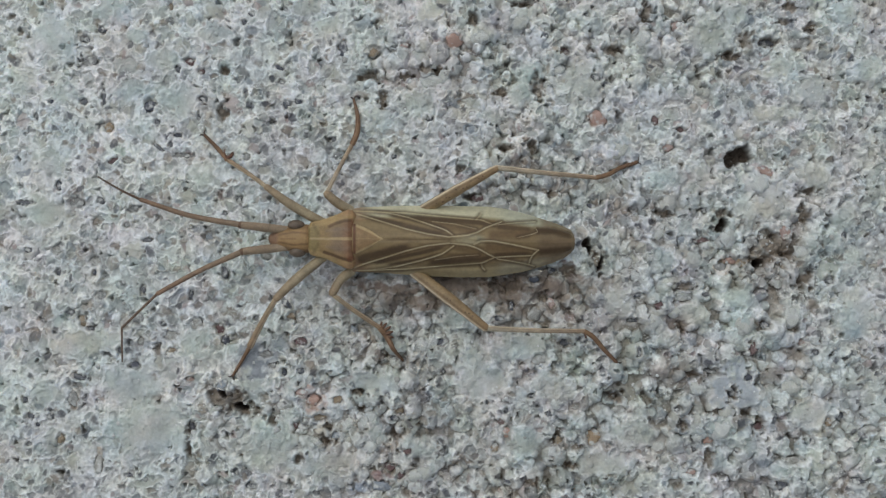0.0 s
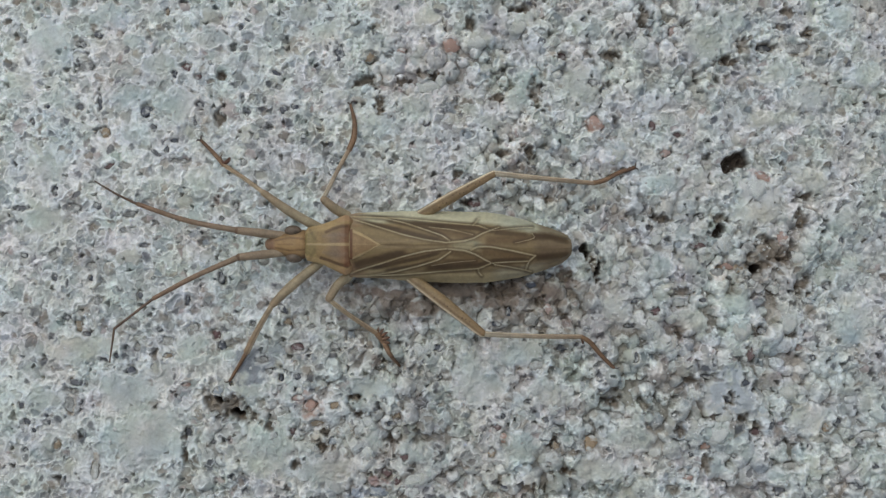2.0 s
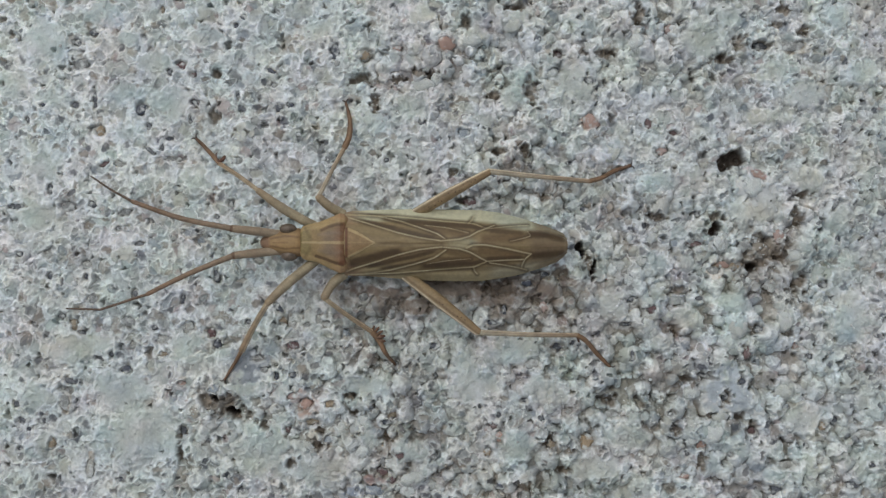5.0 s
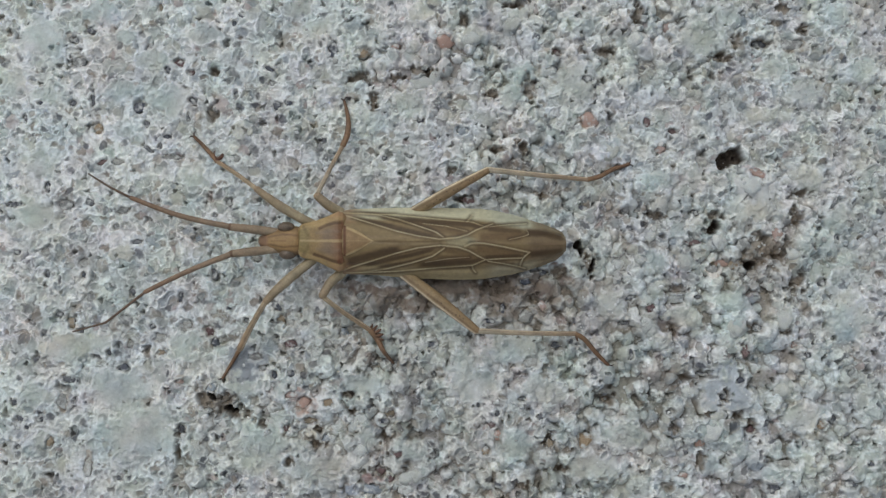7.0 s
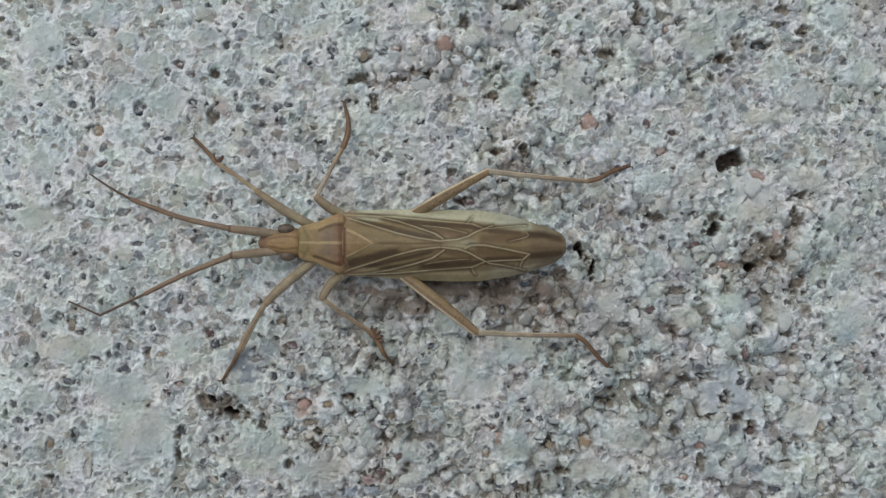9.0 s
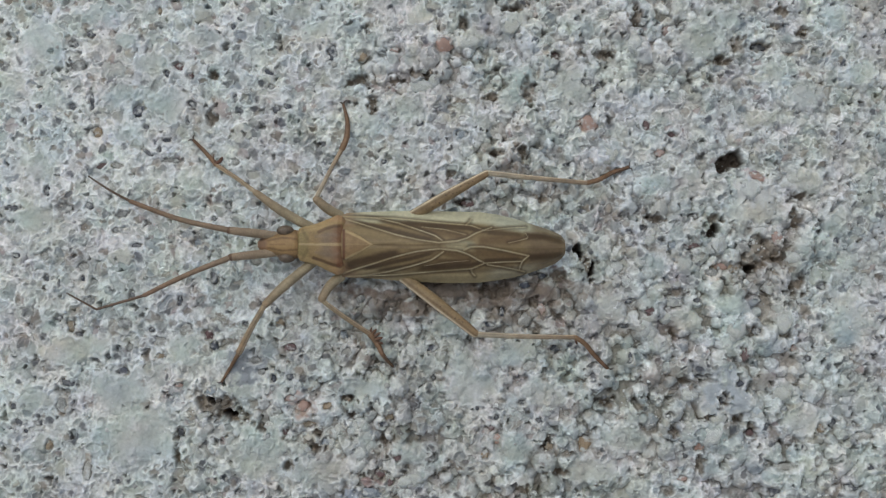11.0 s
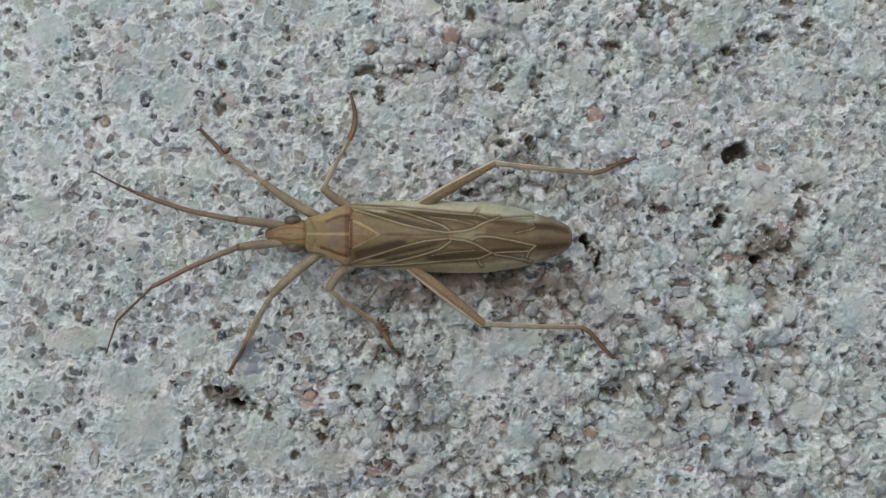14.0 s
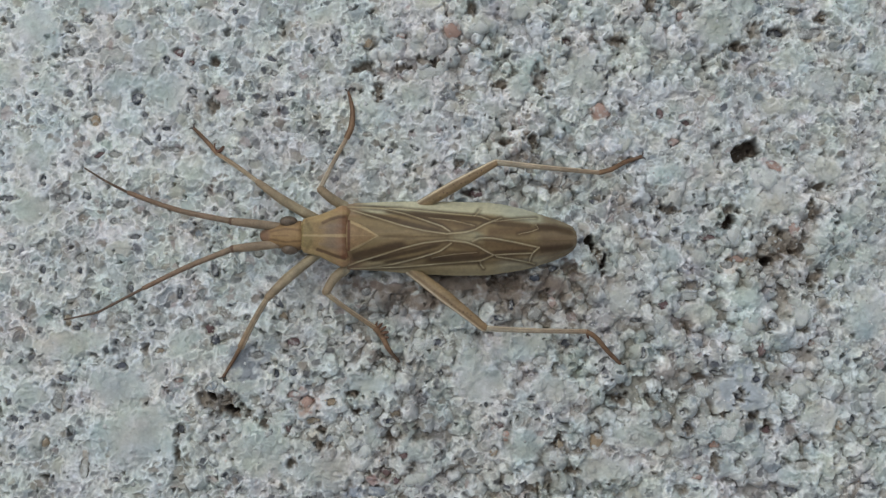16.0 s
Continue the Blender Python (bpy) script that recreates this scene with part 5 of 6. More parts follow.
def leg(femur, tibia, tarsus, w, dots=False, pale=False):
    """A leg of femur, tibia and tarsus with two claws; w: radii of the three."""
    rng = random.Random(round(femur[0][0] * 1000))
    tarsus = [Vector(p) for p in tarsus]
    for n, lift in ((-2, 0.10), (-1, 0.05)):
        tarsus[n].z = ground_height(tarsus[n].x, tarsus[n].y) + lift
    tarsus[-2].z = max(tarsus[-2].z, tarsus[-1].z)
    body = limb("leg", femur, w[0], bug, (0.232, 0.176, 0.098) if dots else (0.36, 0.315, 0.215), (0.26, 0.18, 0.10) if dots else (0.265, 0.20, 0.13), "straw-coloured leg with brown foot", edge_lines=-1.0 if dots else 0.3, flip=femur[0][1] < 0)
    if dots:
        path, thick = curve_points(femur, w[0], 12)
        for k in range(14):
            n = 6 + k
            bm = bmesh.new()
            bmesh.ops.create_icosphere(bm, subdivisions=1, radius=rng.uniform(0.018, 0.030))
            off = rng.uniform(-0.6, 0.6)
            bmesh.ops.translate(bm, vec=path[n] + Vector((0, off * thick[n], thick[n] * math.sqrt(1 - off * off) * 0.97)), verts=bm.verts)
            part("spot", bm, spot_mat, body)
    shin = bmesh.new()
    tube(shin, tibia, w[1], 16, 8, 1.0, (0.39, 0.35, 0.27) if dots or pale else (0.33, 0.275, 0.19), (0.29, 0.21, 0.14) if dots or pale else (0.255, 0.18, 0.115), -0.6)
    bristles(shin, tibia, 16, 0.10, rng)
    part("tibia", shin, leg_mat, body)
    limb("tarsus", tarsus, w[2], body, (0.235, 0.150, 0.088), (0.12, 0.070, 0.044), "brown foot", edge_lines=0.5)
    end, back = Vector(tarsus[-1]), (Vector(tarsus[-1]) - Vector(tarsus[-2])).normalized()
    side = back.cross(Vector((0, 0, 1))).normalized()
    for s in (1, -1):
        bm = bmesh.new()
        tube(bm, [end, end + back * 0.08 + side * 0.06 * s, end + back * 0.10 + side * 0.13 * s + Vector((0, 0, -0.05))], [0.028, 0.022, 0.008], 6, 4)
        part("claw", bm, claw_mat, body)
    return body


def build_legs():
    body = leg([(-3.58, 0.54, 0.6), (-4.64, 1.14, 0.95), (-5.4, 1.69, 1.05)], [(-5.4, 1.69, 1.05), (-5.97, 2.1, 0.75), (-6.6, 2.5, 0.38)],
               [(-6.6, 2.5, 0.38), (-6.95, 2.87, 0.25), (-7.32, 3.25, 0.18)], ([0.14, 0.14, 0.09], [0.067, 0.065, 0.065], [0.073, 0.062, 0.044]))
    limb("tarsal_lobe", [(-6.65, 2.55, 0.38), (-6.51, 2.61, 0.42), (-6.45, 2.71, 0.36)], [0.037, 0.062, 0.044], body, (0.13, 0.065, 0.045), (0.085, 0.045, 0.03))
    limb("tarsal_lobe", [(-6.63, 2.56, 0.4), (-6.7, 2.73, 0.4), (-6.69, 2.81, 0.35)], [0.023, 0.019, 0.013], body, (0.13, 0.065, 0.045), (0.085, 0.045, 0.03))
    body = leg([(-2.96, 1, 0.65), (-3.33, 1.22, 0.85), (-3.66, 1.50, 0.95)], [(-3.66, 1.50, 0.95), (-3.27, 2.32, 0.65), (-2.94, 2.96, 0.4)],
               [(-2.94, 2.96, 0.4), (-2.8, 3.33, 0.34), (-2.79, 3.8, 0.26), (-2.91, 4.3, 0.2)], ([0.148, 0.14, 0.115], [0.068, 0.062, 0.066], [0.088, 0.088, 0.066, 0.037]), pale=True)
    body = leg([(-0.89, 1, 0.6), (0.1, 1.57, 0.95), (1.3, 2.23, 1.15)], [(1.3, 2.23, 1.15), (2.72, 2.1, 0.8), (4.23, 1.98, 0.42)],
               [(4.23, 1.98, 0.42), (4.6, 2.08, 0.36), (4.99, 2.29, 0.3), (5.46, 2.45, 0.24)], ([0.164, 0.164, 0.099], [0.088, 0.073, 0.067], [0.073, 0.07, 0.067, 0.059]), dots=True)
    body = leg([(-3.58, -0.19, 0.6), (-4.56, -1.01, 0.95), (-5.13, -1.57, 1)], [(-5.13, -1.57, 1), (-5.56, -2.26, 0.7), (-5.95, -2.98, 0.38)],
               [(-5.95, -2.98, 0.38), (-6.16, -3.32, 0.28), (-6.48, -3.85, 0.16)], ([0.14, 0.145, 0.105], [0.082, 0.086, 0.10], [0.068, 0.055, 0.038]))
    body = leg([(-2.93, -0.74, 0.65), (-3.26, -1.02, 0.85), (-3.5, -1.42, 0.95)], [(-3.5, -1.42, 0.95), (-2.86, -1.92, 0.7), (-2.13, -2.43, 0.4)],
               [(-2.13, -2.43, 0.4), (-1.92, -2.7, 0.32), (-1.73, -3.05, 0.25), (-1.46, -3.42, 0.16)], ([0.148, 0.14, 0.115], [0.073, 0.07, 0.073], [0.088, 0.088, 0.066, 0.038]))
    # small lobes stand out on the outer side of the foot
    for root, tip, r in (((-2.12, -2.42), (-2.07, -2.26), 0.040), ((-2.06, -2.45), (-1.93, -2.30), 0.048), ((-2.0, -2.52), (-1.82, -2.40), 0.050), ((-1.96, -2.60), (-1.76, -2.55), 0.060), ((-1.90, -2.68), (-1.74, -2.72), 0.045)):
        a, b = Vector((*root, 0.38)), Vector((*tip, 0.36))
        limb("tarsal_lobe", [a, a.lerp(b, 0.55) + Vector((0, 0, 0.03)), b], [r * 0.8, r, r * 0.45], body, (0.17, 0.10, 0.065), (0.085, 0.045, 0.03), seg=10)
    body = leg([(-1.15, -0.77, 0.6), (-0.15, -1.52, 0.95), (0.97, -2.41, 1.15)], [(0.97, -2.41, 1.15), (2.39, -2.49, 0.8), (3.87, -2.53, 0.42)],
               [(3.87, -2.53, 0.42), (4.15, -2.71, 0.36), (4.49, -3.1, 0.28), (4.86, -3.47, 0.2)], ([0.16, 0.185, 0.115], [0.088, 0.073, 0.07], [0.073, 0.073, 0.067, 0.05]), dots=True)
    limb("tarsal_lobe", [(3.88, -2.58, 0.4), (3.94, -2.73, 0.3)], [0.037, 0.029], body, (0.13, 0.065, 0.045), (0.085, 0.045, 0.03))


build_bug()


# ---- feelers: a fixed first joint, three jointed pieces that swing ----
def feeler(base, first, bends, label):
    """The first joint stays on the head; each further piece has its origin at its own joint and points along -x, slightly bowed."""
    scape = limb("antenna", [base, Vector(base).lerp(Vector(first), 0.5) + Vector((0, 0, 0.03)), first], [0.115, 0.13, 0.105], bug, (0.27, 0.215, 0.15), (0.255, 0.19, 0.13), label)
    end, back = Vector(first), (Vector(first) - Vector(base)).normalized()
    limb("antenna_joint", [end - back * 0.06, end, end + back * 0.07], [0.09, 0.112, 0.075], scape, (0.15, 0.095, 0.062), (0.13, 0.08, 0.05), "dark ring at the elbow of the feeler", seg=14)
    pieces = []
    for (length, bow, r0, r1, c0, c1) in bends:
        bm = bmesh.new()
        way = [(0, 0, 0), (-length * 0.5, bow, 0.0), (-length, 0, 0)]
        tube(bm, way, [r0, (r0 + r1) / 2, r1], 12, 10, 1.0, c0, c1)
        bristles(bm, way, 14, 0.05, random.Random(int(length * 1000)))
        pieces.append(part("antenna_segment", bm, leg_mat, scape))
    return pieces


near_second, near_third, near_tip = feeler((-4.78, -0.05, 0.80), (-6.10, -0.19, 1), [
    (2.748, 0.05, 0.088, 0.064, (0.235, 0.178, 0.125), (0.19, 0.12, 0.08)), (1.437, 0.0, 0.042, 0.036, (0.14, 0.095, 0.066), (0.10, 0.068, 0.05)),
    (0.979, 0.0, 0.034, 0.022, (0.12, 0.08, 0.055), (0.09, 0.065, 0.05))], "long brown feeler with a swinging tip")
far_second, far_third = feeler((-4.78, 0.43, 0.80), (-6.15, 0.585, 1), [
    (2.990, -0.10, 0.088, 0.064, (0.235, 0.178, 0.125), (0.19, 0.12, 0.08)), (1.404, -0.03, 0.042, 0.022, (0.12, 0.08, 0.056), (0.085, 0.062, 0.046))],
    "long brown feeler held out ahead")


# ---- single sand grains bedded in the concrete ----
def grain_mesh(seed, mat):
    rng = random.Random(seed)
    bm = bmesh.new()
    bmesh.ops.create_uvsphere(bm, u_segments=10, v_segments=6, radius=1)
    for v in bm.verts:
        v.co *= 1 + 0.75 * noise.noise(v.co * 1.5 + Vector((seed * 3.1, 0, 0))) + rng.uniform(-0.09, 0.09)
    me = bpy.data.meshes.new("sand_grain")
    bm.to_mesh(me)
    bm.free()
    me.polygons.foreach_set("use_smooth", [True] * len(me.polygons))
    me.materials.append(mat)
    return me


def put_grain(meshes, x, y, rx, ry, turn, sink=0.35, flat=0.7):
    ob = new("sand_grain", meshes[int(abs(x * 977 + y * 613)) % len(meshes)])
    ob.parent = ground
    r = min(rx, ry)
    hs = [ground_height(x + dx * rx, y + dy * ry) for dx in (-0.7, 0, 0.7) for dy in (-0.7, 0, 0.7)]
    ob.location = Vector((x, y, sorted(hs)[4] - r * flat * sink)) * M
    ob.rotation_euler = (random.uniform(-0.15, 0.15), random.uniform(-0.15, 0.15), radians(turn))
    ob.scale = (rx * M, ry * M, r * flat * M)
    return ob


for first, mat, rows, sink, flat in ((0, amber_grain, AMBER_ROWS, 0.1, 0.55), (10, blue_grain, BLUE_ROWS, 0.2, 0.5), (20, maroon_grain, MAROON_ROWS, 0.2, 0.55), (30, navy_grain, SLATE_ROWS, 0.1, 0.6),
                                     (40, rose_grain, ROSE_ROWS, 0.1, 0.55), (50, smoke_grain, SMOKE_ROWS, 0.2, 0.5), (60, white_grain, PALE_ROWS, 0.40, 0.62)):
    shapes = [grain_mesh(first + k, mat) for k in range(8)]
    for row in rows:
        put_grain(shapes, *row, sink=sink, flat=flat)


def scatter_fine_sand():
    """The countless small grains between, joined."""
    rng = random.Random(4)
    shapes = []
    for s in range(5):
        bm = bmesh.new()
        bmesh.ops.create_icosphere(bm, subdivisions=1, radius=1)
        shapes.append(([v.co * (1 + 0.3 * noise.noise(v.co * 1.4 + Vector((s * 5.0, 0, 0)))) for v in bm.verts], [[v.index for v in f.verts] for f in bm.faces]))
        bm.free()
    verts, faces = [], []
    for k in range(6500):
        x, y = rng.uniform(-13.8, 13.8), rng.uniform(-8.1, 8.1)
        if rng.random() > 0.5 + 0.02 * x or (abs(x) < 4 and -2.4 < y < 0):
            continue
        r = min(0.11, 0.022 + rng.expovariate(1 / 0.02))
        z = ground_height(x, y) - r * 0.15
        turn = Matrix.Rotation(rng.uniform(0, 6.28), 3, "Z") @ Matrix.Diagonal((r, r * rng.uniform(0.6, 1.0), r * rng.uniform(0.5, 0.8)))
        pts, tris = shapes[k % 5]
        base = len(verts)
        verts += [tuple((turn @ p + Vector((x, y, z))) * M) for p in pts]
        faces += [[i + base for i in t] for t in tris]
    me = bpy.data.meshes.new("fine_sand")
    me.from_pydata(verts, [], faces)
    me.polygons.foreach_set("use_smooth", [True] * len(me.polygons))
    me.materials.append(fine_sand_mat)
    ob = new("fine_sand", me)
    ob.parent = ground
    ob["kind"] = "stuff"


scatter_fine_sand()


# ---- what moves: the feelers ----
def motions():
    walk(near_second, [
        (0, pose(-0.006100, -0.000190, 0.001000, 0, 0, 26.4)), (0.2, pose(-0.006100, -0.000190, 0.001000, 0, 0, 26.8)),
        (0.5, pose(-0.006100, -0.000190, 0.001000, 0, 0, 27.4)), (0.7, pose(-0.006100, -0.000190, 0.001000, 0, 0, 27.4)),
        (1, pose(-0.006100, -0.000190, 0.001000, 0, 0, 27.4)), (1.2, pose(-0.006100, -0.000190, 0.001000, 0, 0, 27.3)),
        (1.5, pose(-0.006100, -0.000190, 0.001000, 0, 0, 27.1)), (2, pose(-0.006100, -0.000190, 0.001000, 0, 0, 25.8)),
        (2.2, pose(-0.006100, -0.000190, 0.001000, 0, 0, 25.5)), (2.5, pose(-0.006100, -0.000190, 0.001000, 0, 0, 25.1)),
        (2.7, pose(-0.006100, -0.000190, 0.001000, 0, 0, 24.9)), (3, pose(-0.006100, -0.000190, 0.001000, 0, 0, 24.6)),
        (3.2, pose(-0.006100, -0.000190, 0.001000, 0, 0, 24.3)), (3.3, pose(-0.006100, -0.000190, 0.001000, 0, 0, 24.2)),
        (3.5, pose(-0.006100, -0.000190, 0.001000, 0, 0, 23.9)), (3.7, pose(-0.006100, -0.000190, 0.001000, 0, 0, 24.0)),
        (4, pose(-0.006100, -0.000190, 0.001000, 0, 0, 24.1)), (4.2, pose(-0.006100, -0.000190, 0.001000, 0, 0, 24.1)),
        (6.3, pose(-0.006100, -0.000190, 0.001000, 0, 0, 24.1)), (6.5, pose(-0.006100, -0.000190, 0.001000, 0, 0, 24.1)),
        (6.8, pose(-0.006100, -0.000190, 0.001000, 0, 0, 24.0)), (7, pose(-0.006100, -0.000190, 0.001000, 0, 0, 23.8)),
        (7.2, pose(-0.006100, -0.000190, 0.001000, 0, 0, 23.7)), (7.4, pose(-0.006100, -0.000190, 0.001000, 0, 0, 23.6)),
        (7.5, pose(-0.006100, -0.000190, 0.001000, 0, 0, 23.6)), (7.7, pose(-0.006100, -0.000190, 0.001000, 0, 0, 23.5)),
        (8, pose(-0.006100, -0.000190, 0.001000, 0, 0, 23.3)), (8.2, pose(-0.006100, -0.000190, 0.001000, 0, 0, 23.2)),
        (8.5, pose(-0.006100, -0.000190, 0.001000, 0, 0, 23.0)), (8.7, pose(-0.006100, -0.000190, 0.001000, 0, 0, 23.3)),
        (9, pose(-0.006100, -0.000190, 0.001000, 0, 0, 23.8)), (9.2, pose(-0.006100, -0.000190, 0.001000, 0, 0, 23.8)),
        (11.3, pose(-0.006100, -0.000190, 0.001000, 0, 0, 23.7)), (11.5, pose(-0.006100, -0.000190, 0.001000, 0, 0, 23.7)),
        (12, pose(-0.006100, -0.000190, 0.001000, 0, 0, 23.6)), (12.1, pose(-0.006100, -0.000190, 0.001000, 0, 0, 23.8)),
        (12.3, pose(-0.006100, -0.000190, 0.001000, 0, 0, 24.2)), (12.5, pose(-0.006100, -0.000190, 0.001000, 0, 0, 24.6)),
        (13, pose(-0.006100, -0.000190, 0.001000, 0, 0, 24.6)), (13.5, pose(-0.006100, -0.000190, 0.001000, 0, 0, 24.7)),
        (14, pose(-0.006100, -0.000190, 0.001000, 0, 0, 24.8)), (14.5, pose(-0.006100, -0.000190, 0.001000, 0, 0, 24.6)),
        (15, pose(-0.006100, -0.000190, 0.001000, 0, 0, 24.3)), (15.3, pose(-0.006100, -0.000190, 0.001000, 0, 0, 24.2)),
        (15.5, pose(-0.006100, -0.000190, 0.001000, 0, 0, 24.1)), (15.7, pose(-0.006100, -0.000190, 0.001000, 0, 0, 24.0)),
        (15.8, pose(-0.006100, -0.000190, 0.001000, 0, 0, 24.0)), (15.9, pose(-0.006100, -0.000190, 0.001000, 0, 0, 24.0)),
        (16, pose(-0.006100, -0.000190, 0.001000, 0, 0, 23.9))])
    walk(near_third, [
        (0, pose(-0.008561, -0.001412, 0.001000, 0, 0, 43.9)), (0.2, pose(-0.008552, -0.001430, 0.001000, 0, 0, 43.7)),
        (0.5, pose(-0.008538, -0.001456, 0.001000, 0, 0, 48.6)), (0.7, pose(-0.008538, -0.001456, 0.001000, 0, 0, 42.9)),
        (1, pose(-0.008538, -0.001456, 0.001000, 0, 0, 44.3)), (1.2, pose(-0.008541, -0.001451, 0.001000, 0, 0, 41.8)),
        (1.5, pose(-0.008545, -0.001443, 0.001000, 0, 0, 37.9)), (2, pose(-0.008574, -0.001386, 0.001000, 0, 0, 37.7)),
        (2.2, pose(-0.008580, -0.001373, 0.001000, 0, 0, 36.9)), (2.5, pose(-0.008589, -0.001354, 0.001000, 0, 0, 37.4)),
        (2.7, pose(-0.008593, -0.001345, 0.001000, 0, 0, 35.0)), (3, pose(-0.008600, -0.001332, 0.001000, 0, 0, 29.9)),
        (3.2, pose(-0.008605, -0.001321, 0.001000, 0, 0, 21.2)), (3.3, pose(-0.008607, -0.001316, 0.001000, 0, 0, 20.0)),
        (3.5, pose(-0.008612, -0.001305, 0.001000, 0, 0, 18.8)), (3.7, pose(-0.008610, -0.001308, 0.001000, 0, 0, 19.1)),
        (4, pose(-0.008608, -0.001314, 0.001000, 0, 0, 17.6)), (4.2, pose(-0.008608, -0.001314, 0.001000, 0, 0, 17.2)),
        (6.3, pose(-0.008608, -0.001314, 0.001000, 0, 0, 33.5)), (6.5, pose(-0.008608, -0.001314, 0.001000, 0, 0, 37.0)),
        (6.8, pose(-0.008611, -0.001306, 0.001000, 0, 0, 36.9)), (7, pose(-0.008614, -0.001301, 0.001000, 0, 0, 37.9)),
        (7.2, pose(-0.008616, -0.001296, 0.001000, 0, 0, 39.0)), (7.4, pose(-0.008618, -0.001292, 0.001000, 0, 0, 39.6)),
        (7.5, pose(-0.008619, -0.001289, 0.001000, 0, 0, 26.7)), (7.7, pose(-0.008621, -0.001284, 0.001000, 0, 0, 38.4)),
        (8, pose(-0.008625, -0.001277, 0.001000, 0, 0, 25.7)), (8.2, pose(-0.008627, -0.001272, 0.001000, 0, 0, 30.6)),
        (8.5, pose(-0.008630, -0.001264, 0.001000, 0, 0, 15.6)), (8.7, pose(-0.008624, -0.001279, 0.001000, 0, 0, 22.4)),
        (9, pose(-0.008614, -0.001300, 0.001000, 0, 0, 25.3)), (9.2, pose(-0.008614, -0.001300, 0.001000, 0, 0, 26.5)),
        (11.3, pose(-0.008616, -0.001296, 0.001000, 0, 0, 15.6)), (11.5, pose(-0.008616, -0.001296, 0.001000, 0, 0, 23.2)),
        (12, pose(-0.008618, -0.001291, 0.001000, 0, 0, 23.4)), (12.1, pose(-0.008615, -0.001299, 0.001000, 0, 0, 28.9)),
        (12.3, pose(-0.008607, -0.001316, 0.001000, 0, 0, 37.3)), (12.5, pose(-0.008600, -0.001332, 0.001000, 0, 0, 44.5)),
        (13, pose(-0.008598, -0.001335, 0.001000, 0, 0, 38.5)), (13.5, pose(-0.008597, -0.001338, 0.001000, 0, 0, 37.9)),
        (14, pose(-0.008595, -0.001341, 0.001000, 0, 0, 44.2)), (14.5, pose(-0.008600, -0.001332, 0.001000, 0, 0, 43.7)),
        (15, pose(-0.008604, -0.001323, 0.001000, 0, 0, 43.7)), (15.3, pose(-0.008606, -0.001317, 0.001000, 0, 0, 42.3)),
        (15.5, pose(-0.008608, -0.001314, 0.001000, 0, 0, 36.2)), (15.7, pose(-0.008610, -0.001310, 0.001000, 0, 0, 31.8)),
        (15.8, pose(-0.008610, -0.001308, 0.001000, 0, 0, 32.9)), (15.9, pose(-0.008611, -0.001307, 0.001000, 0, 0, 32.0)),
        (16, pose(-0.008612, -0.001305, 0.001000, 0, 0, 27.8))])
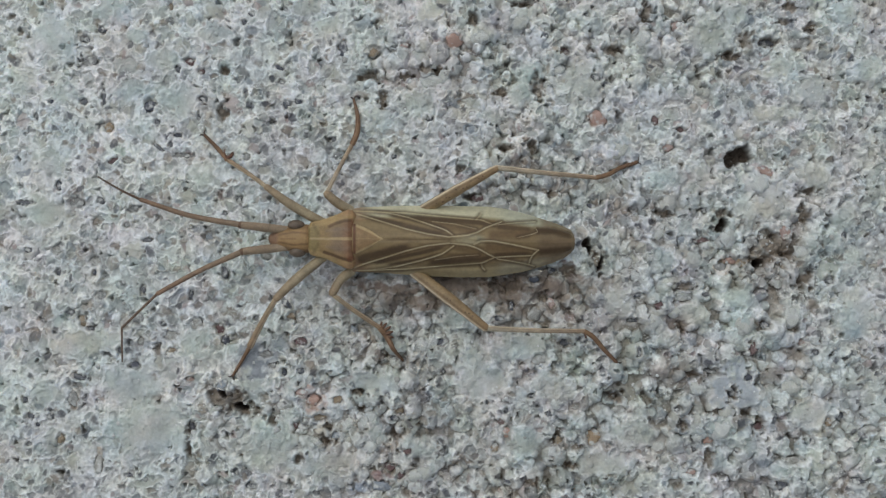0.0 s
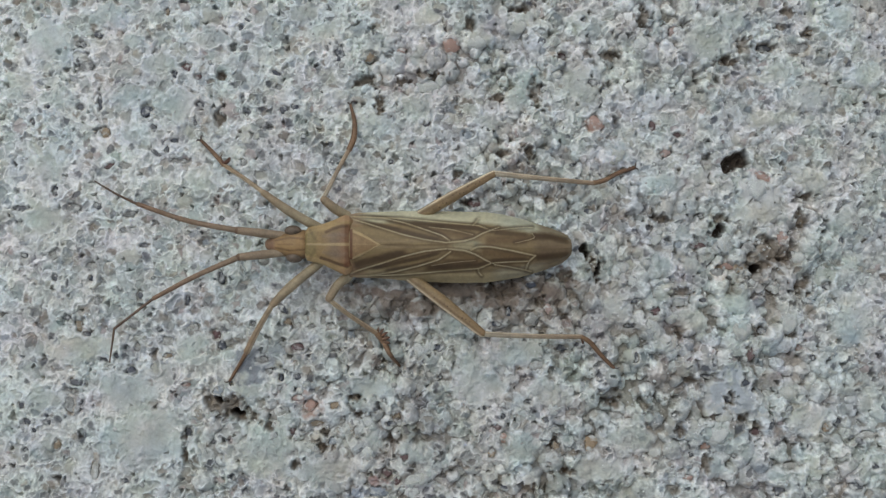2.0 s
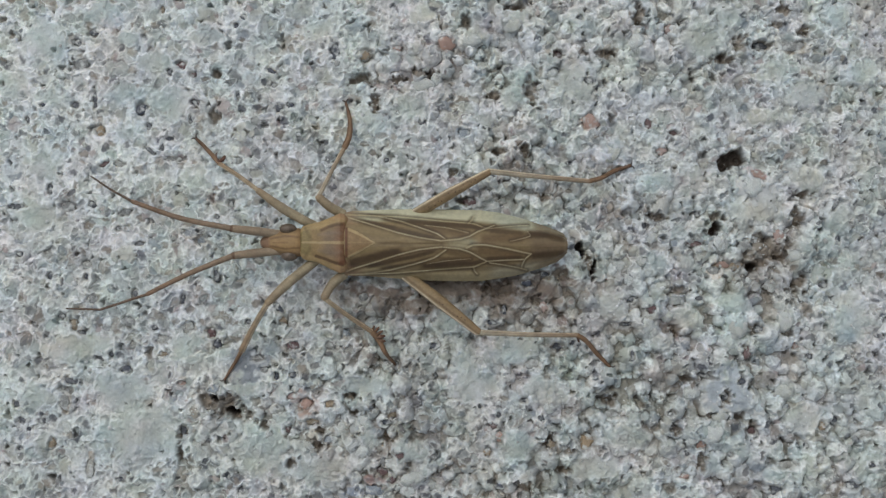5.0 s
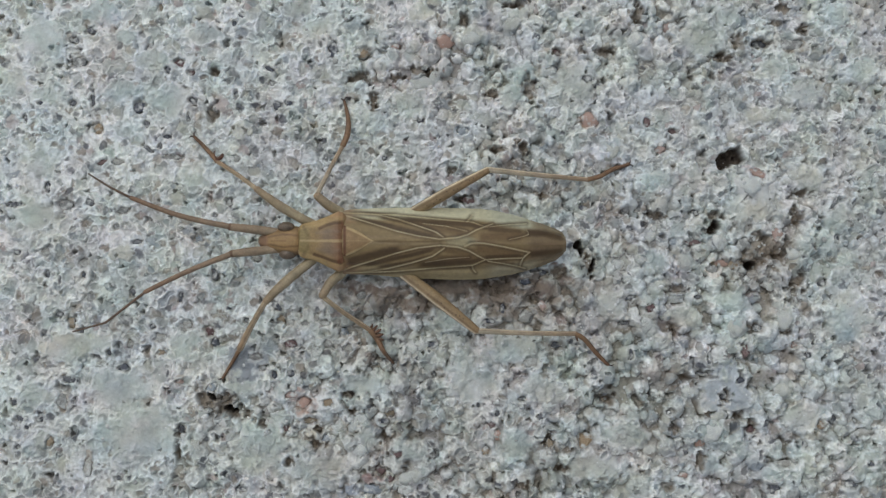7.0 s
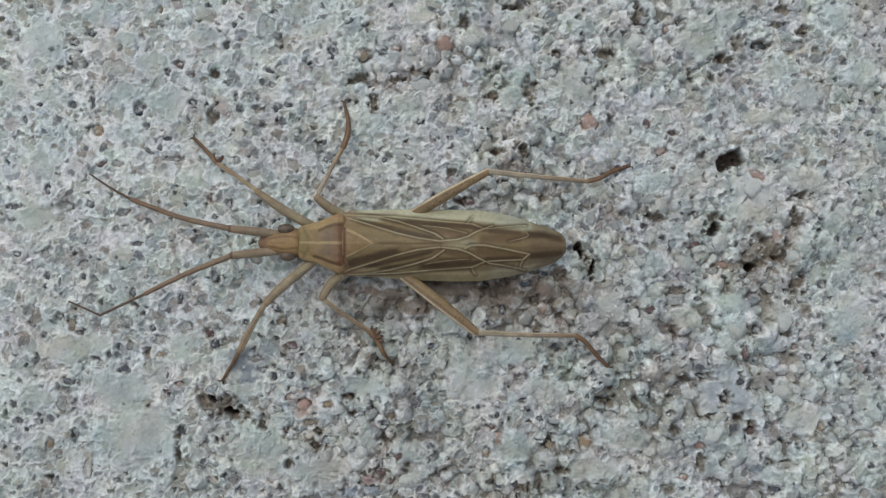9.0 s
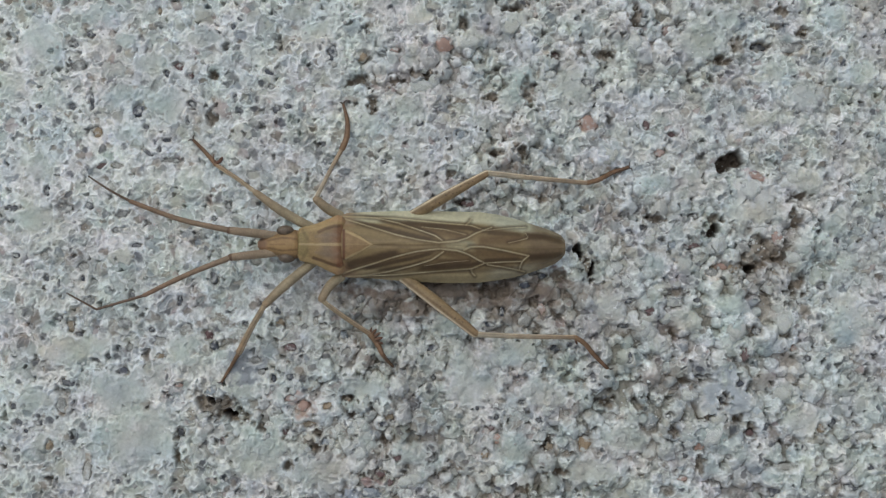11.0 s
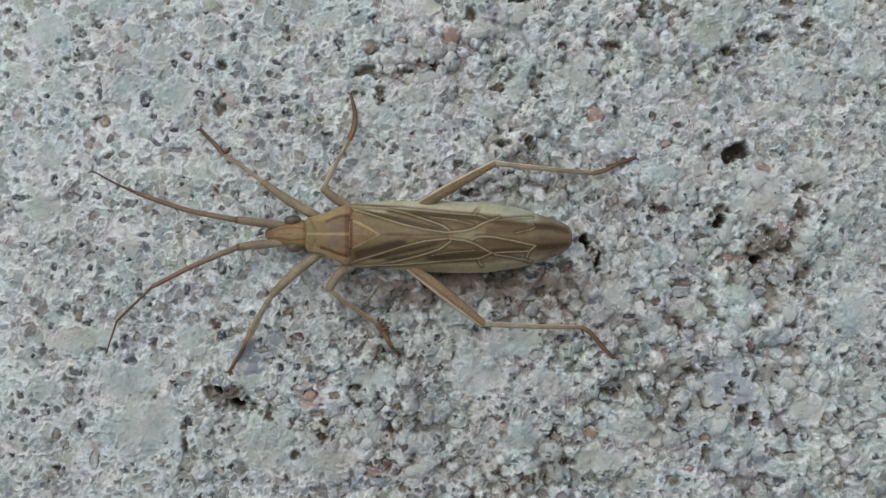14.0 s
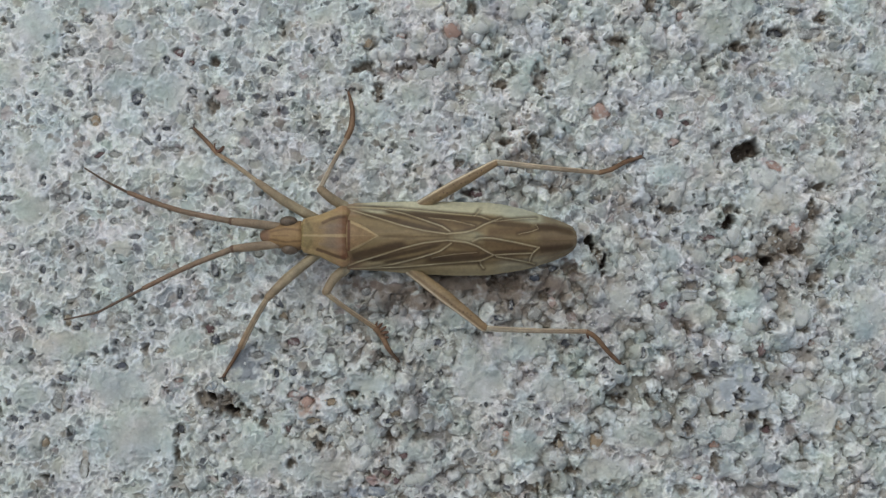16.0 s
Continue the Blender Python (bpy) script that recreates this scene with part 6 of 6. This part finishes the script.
    walk(near_tip, [
        (0, pose(-0.009596, -0.002408, 0.001000, 0, 0, 90.9)), (0.2, pose(-0.009590, -0.002423, 0.001000, 0, 0, 90.0)),
        (0.5, pose(-0.009489, -0.002533, 0.001000, 0, 0, 96.8)), (0.7, pose(-0.009590, -0.002434, 0.001000, 0, 0, 93.9)),
        (1, pose(-0.009566, -0.002460, 0.001000, 0, 0, 90.9)), (1.2, pose(-0.009611, -0.002409, 0.001000, 0, 0, 89.0)),
        (1.5, pose(-0.009679, -0.002325, 0.001000, 0, 0, 86.1)), (2, pose(-0.009710, -0.002265, 0.001000, 0, 0, 82.1)),
        (2.2, pose(-0.009729, -0.002236, 0.001000, 0, 0, 75.5)), (2.5, pose(-0.009731, -0.002226, 0.001000, 0, 0, 70.4)),
        (2.7, pose(-0.009770, -0.002169, 0.001000, 0, 0, 67.9)), (3, pose(-0.009845, -0.002048, 0.001000, 0, 0, 51.4)),
        (3.2, pose(-0.009944, -0.001842, 0.001000, 0, 0, 36.9)), (3.3, pose(-0.009957, -0.001808, 0.001000, 0, 0, 6.5)),
        (3.5, pose(-0.009972, -0.001768, 0.001000, 0, 0, -2.9)), (3.7, pose(-0.009968, -0.001778, 0.001000, 0, 0, -6.0)),
        (4, pose(-0.009977, -0.001749, 0.001000, 0, 0, -13.8)), (4.2, pose(-0.009981, -0.001738, 0.001000, 0, 0, -12.1)),
        (6.3, pose(-0.009806, -0.002106, 0.001000, 0, 0, 13.1)), (6.5, pose(-0.009755, -0.002179, 0.001000, 0, 0, 15.3)),
        (6.8, pose(-0.009761, -0.002168, 0.001000, 0, 0, 17.8)), (7, pose(-0.009747, -0.002184, 0.001000, 0, 0, 15.3)),
        (7.2, pose(-0.009732, -0.002201, 0.001000, 0, 0, 13.8)), (7.4, pose(-0.009725, -0.002207, 0.001000, 0, 0, 13.0)),
        (7.5, pose(-0.009902, -0.001936, 0.001000, 0, 0, -8.3)), (7.7, pose(-0.009747, -0.002177, 0.001000, 0, 0, 8.8)),
        (8, pose(-0.009919, -0.001900, 0.001000, 0, 0, -17.5)), (8.2, pose(-0.009863, -0.002003, 0.001000, 0, 0, -3.4)),
        (8.5, pose(-0.010014, -0.001649, 0.001000, 0, 0, -36.1)), (8.7, pose(-0.009952, -0.001826, 0.001000, 0, 0, -23.6)),
        (9, pose(-0.009913, -0.001915, 0.001000, 0, 0, -24.1)), (9.2, pose(-0.009900, -0.001940, 0.001000, 0, 0, -23.1)),
        (11.3, pose(-0.010000, -0.001681, 0.001000, 0, 0, -29.3)), (11.5, pose(-0.009936, -0.001862, 0.001000, 0, 0, -17.5)),
        (12, pose(-0.009936, -0.001862, 0.001000, 0, 0, -18.8)), (12.1, pose(-0.009872, -0.001995, 0.001000, 0, 0, 5.7)),
        (12.3, pose(-0.009749, -0.002187, 0.001000, 0, 0, 68.2)), (12.5, pose(-0.009624, -0.002339, 0.001000, 0, 0, 74.9)),
        (13, pose(-0.009722, -0.002230, 0.001000, 0, 0, 65.3)), (13.5, pose(-0.009730, -0.002221, 0.001000, 0, 0, 54.5)),
        (14, pose(-0.009626, -0.002342, 0.001000, 0, 0, 71.7)), (14.5, pose(-0.009638, -0.002325, 0.001000, 0, 0, 71.2)),
        (15, pose(-0.009642, -0.002316, 0.001000, 0, 0, 90.0)), (15.3, pose(-0.009668, -0.002285, 0.001000, 0, 0, 74.9)),
        (15.5, pose(-0.009767, -0.002163, 0.001000, 0, 0, 57.4)), (15.7, pose(-0.009830, -0.002068, 0.001000, 0, 0, 35.1)),
        (15.8, pose(-0.009817, -0.002089, 0.001000, 0, 0, 16.9)), (15.9, pose(-0.009830, -0.002068, 0.001000, 0, 0, 14.8)),
        (16, pose(-0.009882, -0.001976, 0.001000, 0, 0, 12.3))])
    walk(far_second, [
        (0, pose(-0.006150, 0.000585, 0.001000, 0, 0, -14.2)), (0.5, pose(-0.006150, 0.000585, 0.001000, 0, 0, -14.0)),
        (1.5, pose(-0.006150, 0.000585, 0.001000, 0, 0, -14.6)), (3, pose(-0.006150, 0.000585, 0.001000, 0, 0, -15.0)),
        (4, pose(-0.006150, 0.000585, 0.001000, 0, 0, -15.0)), (6.5, pose(-0.006150, 0.000585, 0.001000, 0, 0, -16.0)),
        (7.5, pose(-0.006150, 0.000585, 0.001000, 0, 0, -16.6)), (8.5, pose(-0.006150, 0.000585, 0.001000, 0, 0, -17.0)),
        (9, pose(-0.006150, 0.000585, 0.001000, 0, 0, -16.6)), (11.5, pose(-0.006150, 0.000585, 0.001000, 0, 0, -16.4)),
        (12, pose(-0.006150, 0.000585, 0.001000, 0, 0, -16.4)), (12.5, pose(-0.006150, 0.000585, 0.001000, 0, 0, -15.5)),
        (13.5, pose(-0.006150, 0.000585, 0.001000, 0, 0, -15.5)), (14, pose(-0.006150, 0.000585, 0.001000, 0, 0, -15.0)),
        (14.5, pose(-0.006150, 0.000585, 0.001000, 0, 0, -15.4)), (15, pose(-0.006150, 0.000585, 0.001000, 0, 0, -16.4)),
        (15.5, pose(-0.006150, 0.000585, 0.001000, 0, 0, -15.8)), (16, pose(-0.006150, 0.000585, 0.001000, 0, 0, -15.5))])
    walk(far_third, [
        (0, pose(-0.009049, 0.001318, 0.001000, 0, 0, -28.2)), (0.5, pose(-0.009051, 0.001308, 0.001000, 0, 0, -28.6)),
        (1.5, pose(-0.009043, 0.001339, 0.001000, 0, 0, -28.3)), (2.5, pose(-0.009040, 0.001352, 0.001000, 0, 0, -28.3)),
        (3, pose(-0.009038, 0.001359, 0.001000, 0, 0, -30.0)), (3.5, pose(-0.009038, 0.001359, 0.001000, 0, 0, -31.2)),
        (4, pose(-0.009038, 0.001359, 0.001000, 0, 0, -32.0)), (6.5, pose(-0.009024, 0.001409, 0.001000, 0, 0, -29.8)),
        (7, pose(-0.009020, 0.001424, 0.001000, 0, 0, -29.6)), (7.5, pose(-0.009015, 0.001439, 0.001000, 0, 0, -32.6)),
        (8, pose(-0.009012, 0.001449, 0.001000, 0, 0, -33.1)), (9, pose(-0.009015, 0.001439, 0.001000, 0, 0, -31.5)),
        (11.5, pose(-0.009018, 0.001429, 0.001000, 0, 0, -31.0)), (12, pose(-0.009018, 0.001429, 0.001000, 0, 0, -31.2)),
        (12.5, pose(-0.009031, 0.001384, 0.001000, 0, 0, -28.2)), (13, pose(-0.009031, 0.001384, 0.001000, 0, 0, -27.7)),
        (13.5, pose(-0.009031, 0.001384, 0.001000, 0, 0, -27.3)), (14, pose(-0.009038, 0.001359, 0.001000, 0, 0, -26.4)),
        (14.5, pose(-0.009033, 0.001379, 0.001000, 0, 0, -28.5)), (15, pose(-0.009018, 0.001429, 0.001000, 0, 0, -33.0)),
        (15.5, pose(-0.009027, 0.001399, 0.001000, 0, 0, -31.0)), (16, pose(-0.009031, 0.001384, 0.001000, 0, 0, -29.4))])


motions()
